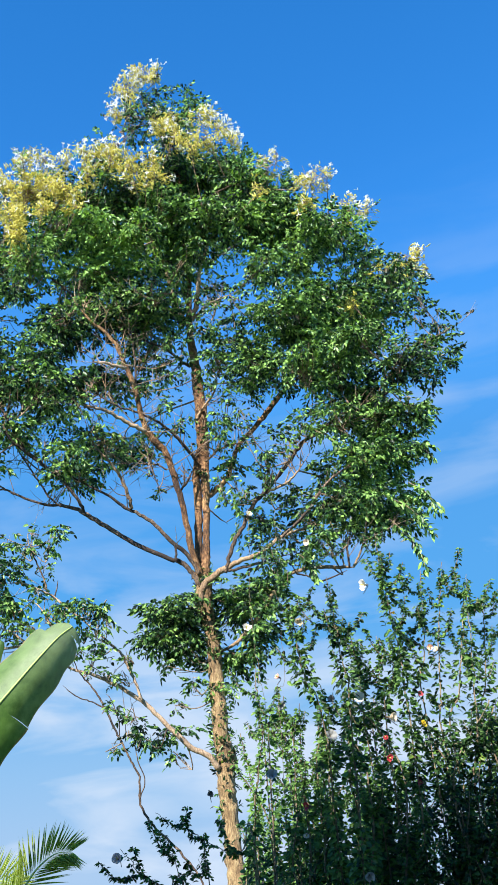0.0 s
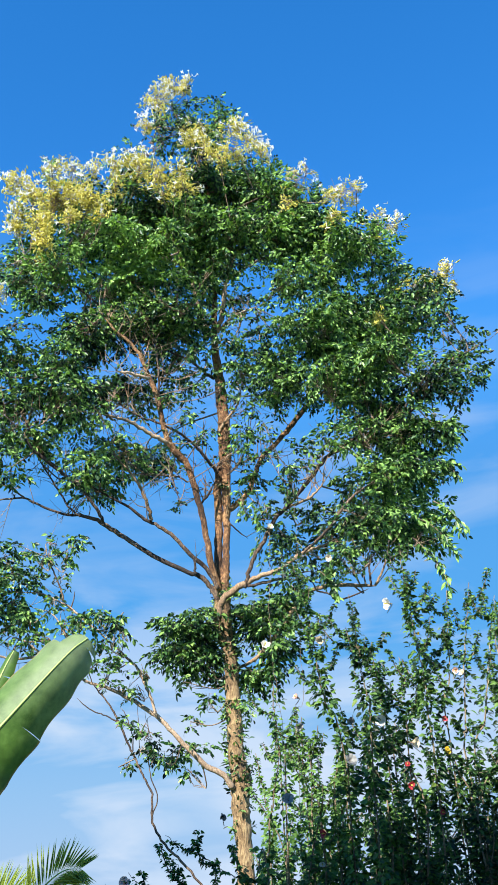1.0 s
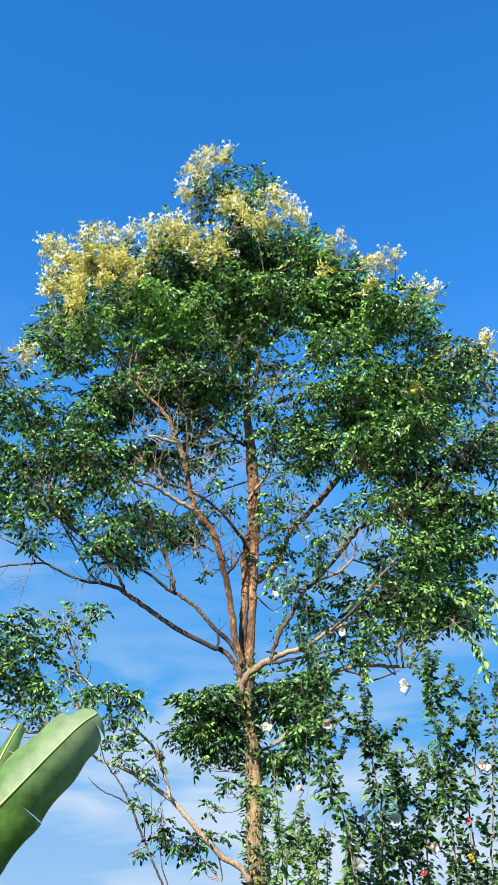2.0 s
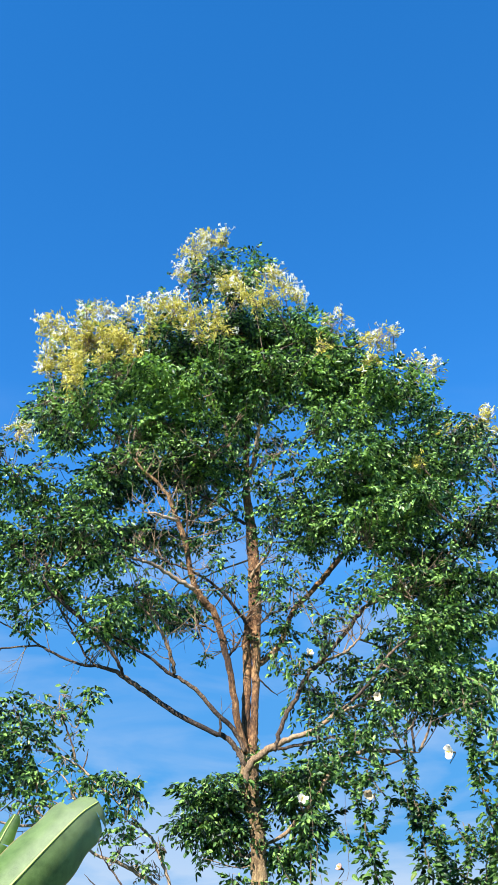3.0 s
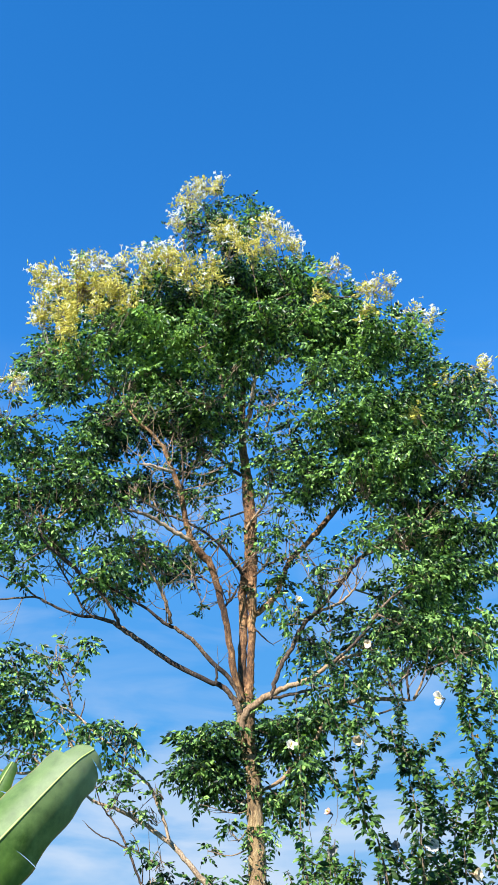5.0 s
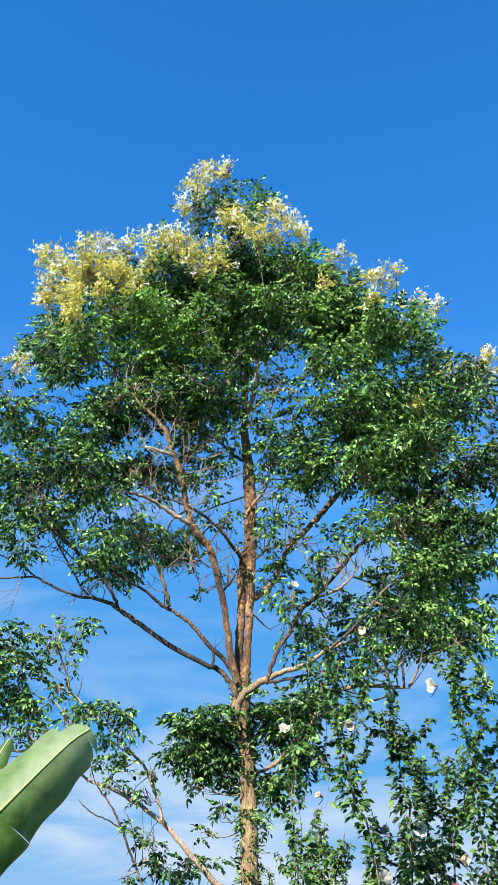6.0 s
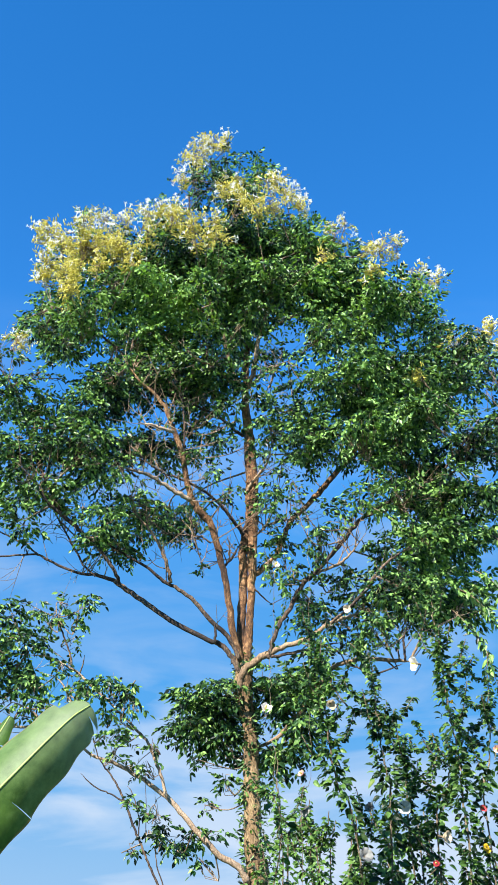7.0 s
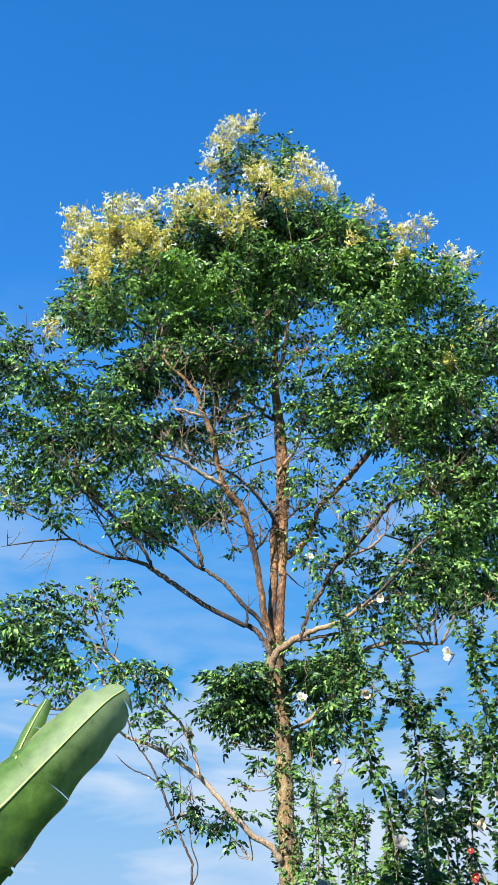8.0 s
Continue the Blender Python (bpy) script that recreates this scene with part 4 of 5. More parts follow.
foliage([(-2.13, 11.19, 5.67, 0.16, 0.11, 0.60), (-2.23, 11.17, 5.31, 0.18, 0.12, 0.70), (-1.91, 11.00, 5.04, 0.14, 0.08, 0.60), (-1.68, 11.19, 5.11, 0.13, 0.08, 0.70), (-1.42, 11.03, 4.94, 0.10, 0.09, 0.70), (-2.11, 11.05, 4.90, 0.16, 0.10, 0.70), (-1.92, 11.18, 4.79, 0.13, 0.08, 0.60), (-2.08, 11.08, 5.95, 0.11, 0.07, 0.60), (-2.24, 11.17, 6.10, 0.21, 0.06, 0.90), (-1.97, 11.02, 6.07, 0.15, 0.04, 0.90), (-2.38, 11.19, 6.05, 0.21, 0.07, 0.80), (-2.62, 11.02, 6.00, 0.23, 0.10, 0.80), (-2.89, 11.02, 5.92, 0.23, 0.14, 0.80), (-2.48, 11.10, 5.85, 0.19, 0.09, 0.70), (-2.79, 11.06, 5.62, 0.29, 0.16, 0.80)])
foliage([(-2.46, 11.11, 5.63, 0.19, 0.12, 0.60), (-2.78, 11.20, 5.35, 0.29, 0.19, 0.90), (-2.53, 11.15, 5.10, 0.25, 0.15, 0.80), (-2.76, 10.98, 4.97, 0.25, 0.14, 0.80), (-2.43, 11.05, 4.86, 0.22, 0.11, 0.70), (-2.69, 11.11, 4.74, 0.25, 0.11, 0.60), (-2.24, 11.10, 4.71, 0.12, 0.08, 0.50), (-3.27, 11.15, 5.51, 0.29, 0.53, 0.90), (-1.78, 11.10, 4.98, 0.15, 0.11, 0.60), (-1.48, 11.00, 5.01, 0.10, 0.13, 0.50), (-1.34, 11.04, 4.85, 0.07, 0.09, 0.40), (-1.61, 11.18, 4.76, 0.18, 0.10, 0.80), (-1.49, 11.07, 4.63, 0.12, 0.06, 0.70), (-1.39, 11.16, 4.48, 0.14, 0.04, 0.50), (-1.11, 11.22, 4.43, 0.08, 0.04, 0.40)])
foliage([(-1.99, 11.13, 4.92, 0.11, 0.07, 0.40), (-2.02, 11.14, 4.57, 0.12, 0.05, 0.40)])


def side_shoots(limbs, share, parent, thick=0.026):
    """Short leafy shoots along the thinner limbs."""
    rng = rng_tree
    leaves, twigs = Soup(), Soup()
    for line in limbs:
        for i in range(1, len(line)):
            if line[i][3] > thick or rng.random() > share * (1.0 if line[i][2] > 7.2 else 0.3 if line[i][2] > 6.0 else 0.12):
                continue
            p = line[i][:3]
            along = line[i][:3] - line[i - 1][:3]
            along /= np.linalg.norm(along) + 1e-9
            d = rng.normal(0, 1, 3) + along * 0.7 + np.array([0, 0, 0.3])
            d /= np.linalg.norm(d)
            run = rng.uniform(0.2, 0.65)
            c = np.array([p, p + d * run * 0.5 + rng.normal(0, 0.03, 3), p + d * run + np.array([0, 0, rng.uniform(-0.12, 0.08)])])
            tube(twigs, c, np.array([0.0055, 0.004, 0.002]), 4)
            for _ in range(2):
                e = c[1] + (c[2] - c[1]) * rng.uniform(0, 0.6)
                w = d * 0.6 + rng.normal(0, 0.6, 3)
                tube(twigs, np.array([e, e + w * run * 0.22, e + w * run * 0.42 + np.array([0, 0, 0.03])]), np.array([0.0035, 0.0028, 0.0015]), 3)
            if rng.random() < (1.0 if p[2] > 10.5 else 0.6 if p[2] > 8.5 else 0.25 if p[2] > 7.2 else 0.06):
                leaf_whorls(leaves, c[1:], np.array([d, d]), rng, (1, 4), 0.72)
        if line[-1][2] > 7.3:
            leaf_whorls(leaves, line[-1:, :3], np.array([[0, 0, 0.2]]), rng, (3, 6), 0.8)
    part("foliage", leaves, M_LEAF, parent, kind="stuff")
    part("twig_spray", twigs, M_TWIG, parent, kind="stuff")


side_shoots(LIMB_SAMPLES[1:], 0.8, cork_tree)


def single_leaves(count):
    """Compound leaves at the near side of the lower crown, each an object of its own."""
    rng = rng_tree
    meshes = []
    for kind in LEAF_KINDS:
        one = Soup()
        one.put_many(kind, LEAF_FACES)
        meshes.append(one.mesh("leaf", M_LEAF))
    for i in rng.permutation(len(FRONT_TIPS))[:count]:
        tip, away = FRONT_TIPS[i]
        axis = np.array([rng.normal(0, 0.7), -0.5 + rng.normal(0, 0.4), rng.uniform(-0.5, 0.3)]) + away * 0.4
        m = np.eye(4)
        m[:3, :3], m[:3, 3] = frames_of(axis[None], rng)[0] * rng.uniform(0.6, 0.9), tip
        ob = new("leaf", meshes[int(rng.integers(len(meshes)))])
        ob.matrix_basis = Matrix(m.tolist())
        hang(ob, cork_tree)


single_leaves(290)


def bare_twigs(count):
    """Thin leafless twigs, forked once or twice, that rise from the limbs inside the crown."""
    rng = rng_tree
    wood = Soup()
    spots = TREE_LIMBS[(TREE_LIMBS[:, 2] > 6.6) & (TREE_LIMBS[:, 2] < 10.0)]
    for _ in range(count):
        s = spots[int(rng.integers(len(spots)))]
        d = np.array([rng.normal(0, 0.45), -0.25 + rng.normal(0, 0.35), rng.uniform(0.4, 1.1)])
        run = rng.uniform(0.15, 0.48)
        c = spline([s[:3], s[:3] + d * run * 0.5 + rng.normal(0, 0.03, 3), s[:3] + d * run], 3)
        tube(wood, c, np.linspace(0.0085, 0.003, len(c)), 4)
        for _ in range(int(rng.integers(1, 4))):
            p = c[int(rng.integers(2, len(c) - 1))]
            e = d * 0.6 + rng.normal(0, 0.5, 3)
            tube(wood, np.array([p, p + e * run * 0.25, p + e * run * 0.5 + np.array([0, 0, 0.03])]), np.array([0.0055, 0.004, 0.002]), 4)
    part("twig_spray", wood, M_PALE_LIT, cork_tree, "thin pale leafless twigs", kind="stuff")


bare_twigs(170)


def trunk_tufts():
    """Small climbing shoots that cling to the bark of the lower trunk."""
    rng = rng_tree
    leaves = Soup()
    line = LIMB_SAMPLES[0]
    low = line[(line[:, 2] > 2.2) & (line[:, 2] < 6.2)]
    for _ in range(230):
        p = low[int(rng.integers(len(low)))]
        a = rng.uniform(0, 2 * np.pi)
        d = np.array([math.cos(a), math.sin(a), rng.uniform(-0.4, 0.8)])
        at = p[:3] + d * p[3] + np.array([0, 0, rng.uniform(-0.15, 0.15)])
        if rng.random() < 0.3:
            leaf_whorls(leaves, at[None], d[None], rng, (1, 3), 0.48)
        else:
            k = int(rng.integers(4, 9))
            axis = d + rng.normal(0, 0.7, (k, 3))
            fr = frames_of(axis, rng, (-0.3, -0.6, 0.7), 0.5)
            leaves.put_many(np.einsum("nij,pj->npi", fr, leaf_shape(0.08, 0.032)) + at + rng.normal(0, 0.035, (k, 1, 3)), LEAF_FACES)
    part("climber", leaves, M_LEAF, cork_tree, "small green climbing shoots on the bark", kind="stuff")


trunk_tufts()


def droop_spray(points):
    """A thin shoot that hangs out from the crown, with pairs of pointed leaves."""
    rng = rng_tree
    c = spline(points, 6)
    wood, leaves = Soup(), Soup()
    tube(wood, c, np.linspace(0.008, 0.003, len(c)), 5)
    for i in range(2, len(c)):
        along = c[i] - c[i - 1]
        along /= np.linalg.norm(along)
        k = int(rng.integers(3, 6))
        axis = along * 0.5 + rng.normal(0, 0.6, (k, 3)) + np.array([0, 0, -0.7])
        fr = frames_of(axis, rng, (-0.3, -0.6, 0.6), 0.5)
        size = rng.uniform(0.7, 1.25, (k, 1, 1))
        leaves.put_many(np.einsum("nij,pj->npi", fr, leaf_shape(0.115, 0.048)) * size + c[i] + rng.normal(0, 0.02, (k, 1, 3)), LEAF_FACES)
    shoot = part("drooping_shoot", wood, M_TWIG, cork_tree)
    bpy.context.view_layer.update()
    part("leaf_spray", leaves, M_LEAF, shoot, kind="stuff")


droop_spray([(2.47, 11.2, 6.38), (2.72, 11.13, 6.22), (2.9, 11.07, 5.99), (3.02, 11, 5.73)])
droop_spray([(2.51, 11.2, 6.04), (2.69, 11.13, 5.79), (2.82, 11.07, 5.52), (2.86, 11, 5.22)])
droop_spray([(2.88, 11.3, 6.61), (3.06, 11.2, 6.42), (3.19, 11.1, 6.11)])
droop_spray([(2.98, 11.4, 7.31), (3.15, 11.3, 7.16), (3.26, 11.2, 6.92)])
droop_spray([(1.24, 11.3, 5.64), (1.36, 11.25, 5.48), (1.41, 11.2, 5.25)])
droop_spray([(0.84, 11.6, 5.6), (0.93, 11.55, 5.43), (0.94, 11.5, 5.18)])
droop_spray([(-1.36, 11.3, 5.18), (-1.45, 11.3, 5.05), (-1.53, 11.3, 4.91)])
droop_spray([(1.6, 11, 7.35), (1.8, 10.95, 7.2), (1.95, 10.9, 6.94)])


# flower panicles
def tube_flower():
    """A long white tube that opens into four petals, along +y: points and faces."""
    pts, faces = [], []
    for k, (s, r) in enumerate(((0.0, 0.003), (0.055, 0.004), (0.066, 0.007))):
        for j in range(3):
            a = 2.094 * j
            pts.append((r * math.cos(a), s, r * math.sin(a)))
    for k in range(2):
        for j in range(3):
            a, b = k * 3 + j, k * 3 + (j + 1) % 3
            faces.append((a, b, b + 3, a + 3))
    for j in range(4):
        a = 1.571 * j + 0.4
        i = len(pts)
        pts += [(0, 0.062, 0), (0.016 * math.cos(a - 0.5), 0.070, 0.016 * math.sin(a - 0.5)),
                (0.030 * math.cos(a), 0.067, 0.030 * math.sin(a)), (0.016 * math.cos(a + 0.5), 0.070, 0.016 * math.sin(a + 0.5))]
        faces.append((i, i + 1, i + 2, i + 3))
    return np.array(pts), faces


FLOWER_PTS, FLOWER_FACES = tube_flower()
BUD_PTS = np.array([(0, 0, 0), (0.007, 0.014, 0), (0, 0.016, 0.007), (-0.007, 0.014, 0), (0, 0.016, -0.007), (0, 0.045, 0)])
BUD_FACES = [(0, 2, 1), (0, 3, 2), (0, 4, 3), (0, 1, 4), (5, 1, 2), (5, 2, 3), (5, 3, 4), (5, 4, 1)]


def panicle(centre, rw, rh, white, dens):
    """A loose upright flower head: fine stalks, yellow-green buds within, white flowers outside."""
    rng = rng_tree
    c = np.array(centre)
    stalks, blossoms, buds = Soup(), Soup(), Soup()
    gap = np.linalg.norm(TREE_LIMBS[:, :3] - (c - np.array([0, 0, rh])), axis=1)
    start = TREE_LIMBS[int(gap.argmin())][:3]
    stem = spline([start, (start + c) / 2 - np.array([0, 0, 0.05]), c - np.array([0, 0, rh * 0.5]), c + np.array([0, 0, rh * 0.4])], 4)
    tube(stalks, stem, np.linspace(0.008, 0.003, len(stem)), 5)
    heads = max(12, int((500 if dens > 0.65 else 850) * dens * rw * rh))
    centres = rng.normal(0, 1, (5 + int(70 * rw * rh), 3))
    centres *= rng.uniform(0.35, 1.0, (len(centres), 1)) / np.linalg.norm(centres, axis=1)[:, None]
    for _ in range(heads):
        v = centres[int(rng.integers(len(centres)))] + rng.normal(0, 0.28, 3)
        tip = c + v * np.array([rw, min(rw, rh) + 0.05, rh])
        s = stem[int(rng.integers(len(stem) // 2, len(stem)))]
        tube(stalks, np.array([s, (s + tip) / 2 + rng.normal(0, 0.03, 3), tip]), np.array([0.004, 0.003, 0.002]), 3)
        outer = v[2] * 0.6 + abs(v[0]) * 0.5 + 0.3
        share = min(1.0, max(0.0, white * (0.12 + 0.62 * outer)))
        for _ in range(5 if dens > 0.65 or rng.random() < 0.45 else 0):
            d = rng.normal(0, 1, 3) + v * 0.9 + np.array([0, 0, 0.35])
            p = tip + rng.normal(0, 0.05, 3)
            f = frames_of(d[None], rng)[0]
            if rng.random() < share:
                blossoms.put(FLOWER_PTS @ f.T * rng.uniform(0.95, 1.55) + p, FLOWER_FACES)
            else:
                for _ in range(4):
                    buds.put(BUD_PTS @ f.T * rng.uniform(0.9, 1.8) + p + rng.normal(0, 0.025, 3), BUD_FACES)
    head = part("flower_panicle", stalks, M_TWIG, cork_tree, "loose panicle of white flowers and yellow buds")
    bpy.context.view_layer.update()
    for nm, sp, mat in (("blossom_spray", blossoms, M_WHITE), ("bud_spray", buds, M_BUD)):
        if sp.count:
            part(nm, sp, mat, head, kind="stuff")


panicle((-0.64, 12.0, 15.23), 0.26, 0.19, 0.65, 1.1)
panicle((-0.97, 12.0, 14.97), 0.21, 0.21, 0.7, 1.2)
panicle((-1.14, 11.9, 14.36), 0.12, 0.24, 0.95, 1.2)
panicle((-0.88, 11.8, 14.32), 0.17, 0.17, 0.45, 1)
panicle((-0.40, 12.0, 15.26), 0.12, 0.12, 0.9, 0.8)
panicle((-0.43, 11.4, 13.69), 0.13, 0.10, 0.8, 0.7)
panicle((-0.16, 11.0, 13.33), 0.16, 0.17, 0.95, 1)
panicle((-0.33, 10.9, 12.88), 0.15, 0.12, 0.6, 0.8)
panicle((-0.14, 10.7, 12.59), 0.21, 0.12, 0.45, 1)
panicle((0.30, 11.0, 13.28), 0.19, 0.22, 0.7, 0.9)
panicle((0.58, 11.0, 12.99), 0.18, 0.21, 0.95, 0.9)
panicle((0.32, 10.6, 12.41), 0.25, 0.13, 0.25, 1)
panicle((0.77, 10.9, 12.64), 0.11, 0.11, 1, 0.8)
panicle((0.09, 10.5, 12.15), 0.22, 0.09, 0.15, 0.8)
panicle((-3.12, 11.0, 12.19), 0.16, 0.19, 1, 1.6)
panicle((-3.06, 10.9, 11.49), 0.14, 0.22, 1, 1.5)
panicle((-3.06, 10.9, 11.18), 0.07, 0.09, 0.9, 0.8)
panicle((-2.74, 10.6, 11.56), 0.21, 0.17, 0.4, 1.4)
panicle((-2.58, 11.0, 12.43), 0.21, 0.15, 0.85, 1.3)
panicle((-2.22, 11.0, 12.45), 0.14, 0.14, 0.9, 0.9)
panicle((-2.38, 10.4, 11.28), 0.38, 0.21, 0.18, 1.5)
panicle((-1.86, 10.4, 11.32), 0.25, 0.18, 0.15, 1.4)
panicle((-2.60, 10.3, 10.76), 0.23, 0.18, 0.22, 1.4)
panicle((-2.47, 10.2, 10.33), 0.17, 0.18, 0.06, 1.5)
panicle((-2.13, 10.3, 10.86), 0.20, 0.12, 0.08, 0.8)
panicle((-1.85, 10.8, 12.21), 0.16, 0.16, 0.95, 1)
panicle((-1.56, 10.8, 12.35), 0.15, 0.13, 0.8, 1)
panicle((-2.03, 10.6, 11.75), 0.24, 0.10, 0.5, 0.9)
panicle((-1.65, 10.3, 10.86), 0.14, 0.08, 0.1, 0.5)
panicle((-1.51, 10.6, 11.78), 0.17, 0.11, 0.4, 1)
panicle((-1.33, 10.7, 12.32), 0.12, 0.09, 0.8, 0.8)
panicle((-1.15, 10.5, 11.94), 0.17, 0.17, 0.35, 1)
panicle((-0.84, 10.4, 11.73), 0.23, 0.17, 0.2, 1)
panicle((-0.47, 10.5, 11.82), 0.20, 0.14, 0.4, 1)
panicle((-0.62, 10.3, 11.35), 0.26, 0.11, 0.12, 0.9)
panicle((-1.09, 10.7, 12.35), 0.12, 0.09, 0.85, 0.7)
panicle((-0.77, 10.2, 11.20), 0.16, 0.07, 0.7, 0.4)
panicle((-3.35, 11.0, 10.03), 0.17, 0.18, 0.9, 1.2)
panicle((1.33, 11.0, 12.21), 0.24, 0.18, 0.5, 0.6)
panicle((1.51, 11.0, 12.37), 0.11, 0.11, 0.95, 0.6)
panicle((1.10, 10.5, 11.26), 0.18, 0.11, 0.1, 0.4)
panicle((1.98, 10.9, 11.75), 0.31, 0.20, 0.4, 0.62)
panicle((2.25, 10.9, 11.79), 0.12, 0.10, 0.95, 0.6)
panicle((1.73, 10.8, 11.54), 0.12, 0.10, 0.4, 0.5)
panicle((1.80, 10.6, 11.05), 0.21, 0.08, 0.1, 0.4)
panicle((2.44, 10.9, 11.27), 0.17, 0.11, 0.95, 0.6)
panicle((2.54, 10.9, 11.12), 0.36, 0.17, 0.5, 0.62)
panicle((2.82, 10.9, 11.07), 0.11, 0.10, 0.9, 0.5)
panicle((3.37, 11.2, 10.38), 0.27, 0.21, 0.45, 0.62)
panicle((3.61, 11.2, 10.54), 0.10, 0.10, 0.95, 0.6)
panicle((2.99, 11.0, 10.01), 0.11, 0.08, 0.15, 0.4)
panicle((2.35, 10.9, 9.38), 0.13, 0.05, 0, 0.4)
panicle((3.66, 11.2, 10.15), 0.11, 0.13, 0.9, 0.6)

# ---- slender sapling beside the tree ----
sapling = root("sapling", (-0.2, 11.3, 0.0), "thin bare-stemmed sapling with a few green leaves", "tree")
LIMB_SAMPLES.clear()


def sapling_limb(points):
    part("stem", limb_soup(points, 6, 5, 0.05, rng_tree, 0.01), M_DARK_SHADED, sapling, smooth=True)


sap_line = [(-0.27, 11.30, 1.64, 0.016), (-0.40, 11.30, 1.89, 0.016), (-0.59, 11.30, 2.12, 0.017), (-0.80, 11.30, 2.33, 0.017), (-0.98, 11.30, 2.62, 0.017), (-0.99, 11.30, 2.93, 0.015), (-1.10, 11.30, 3.16, 0.015), (-1.19, 11.30, 3.35, 0.015), (-1.29, 11.30, 3.55, 0.016), (-1.39, 11.30, 3.78, 0.016), (-1.50, 11.30, 3.98, 0.013), (-1.64, 11.30, 4.16, 0.011), (-1.74, 11.30, 4.30, 0.008), (-1.82, 11.30, 4.54, 0.006)]
part("trunk", limb_soup([(-0.2, 11.3, -0.05, 0.04), (-0.22, 11.3, 0.9, 0.032)] + sap_line, 7, 6, 0.05, rng_tree, 0.008), M_DARK_SHADED, sapling, smooth=True)
sapling_limb([(-1.41, 11.30, 3.79, 0.012), (-1.53, 11.30, 3.86, 0.010), (-1.68, 11.30, 3.92, 0.009), (-1.80, 11.30, 3.99, 0.008), (-1.92, 11.30, 4.10, 0.006)])
sapling_limb([(-1.23, 11.30, 3.42, 0.010), (-1.22, 11.30, 3.58, 0.008), (-1.27, 11.30, 3.76, 0.007), (-1.33, 11.30, 3.91, 0.006), (-1.38, 11.30, 3.96, 0.004)])
sapling_limb([(-1.14, 11.30, 3.38, 0.005), (-1.15, 11.30, 3.67, 0.005), (-1.18, 11.30, 4.09, 0.004)])
sapling_limb([(-1.57, 11.30, 4.32, 0.005), (-1.47, 11.30, 4.26, 0.005), (-1.37, 11.30, 4.15, 0.005), (-1.29, 11.30, 4.04, 0.004)])
sapling_limb([(-0.98, 11.30, 2.70, 0.010), (-0.92, 11.30, 2.89, 0.008), (-0.99, 11.30, 3.09, 0.008), (-1.02, 11.30, 3.23, 0.006), (-1.04, 11.30, 3.32, 0.004)])
sapling_limb([(-1.54, 11.30, 4.40, 0.005), (-1.41, 11.30, 4.40, 0.004), (-1.26, 11.30, 4.43, 0.003)])
foliage([(-1.11, 11.30, 3.49, 0.15, 0.06, 0.70), (-0.97, 11.30, 3.45, 0.09, 0.05, 0.60), (-1.25, 11.30, 3.32, 0.12, 0.04, 0.50), (-1.08, 11.30, 3.67, 0.16, 0.03, 0.40), (-1.33, 11.30, 4.19, 0.09, 0.04, 0.35), (-1.16, 11.30, 4.22, 0.08, 0.05, 0.50), (-1.54, 11.30, 4.32, 0.10, 0.03, 0.30), (-1.68, 11.30, 4.54, 0.11, 0.04, 0.50), (-1.51, 11.30, 4.54, 0.13, 0.04, 0.50), (-1.31, 11.30, 3.76, 0.06, 0.04, 0.40), (-1.01, 11.30, 3.61, 0.08, 0.03, 0.40)], np.concatenate(LIMB_SAMPLES), sapling)

# ---- hibiscus shrubs ----
rng_h = np.random.default_rng(5)


def shrub(x, y, label):
    return root("hibiscus_shrub", (x, y, 0.0), label, "shrub", "hibiscus hedge")


shrub_a = shrub(0.10, 4.7, "tall leggy hibiscus shrub with sparse leaves and white flowers")
shrub_b = shrub(0.50, 4.7, "tall green hibiscus shrub with upright leafy stems")
shrub_c = shrub(0.95, 4.8, "tall dense hibiscus shrub with white and red flowers")
shrub_d = shrub(1.45, 4.8, "dense dark green hibiscus shrub with leafy stems")


def ovate(length, width):
    """A pointed oval leaf along +y with a stalk end, folded on its midrib and curled back."""
    pts, faces = [], []
    rows = ((0.0, 0.05), (0.22, 0.85), (0.48, 1.0), (0.78, 0.62), (1.0, 0.0))
    for s, w in rows:
        z = 0.06 * math.sin(s * 3.0) * length - 0.16 * s * s * length
        pts += [(-w * width / 2, s * length, z + 0.16 * w * width), (0, s * length, z), (w * width / 2, s * length, z + 0.16 * w * width)]
    for i in range(4):
        a = i * 3
        faces += [(a, a + 1, a + 4, a + 3), (a + 1, a + 2, a + 5, a + 4)]
    return np.array(pts), faces


HL_PTS, HL_FACES = ovate(0.042, 0.022)


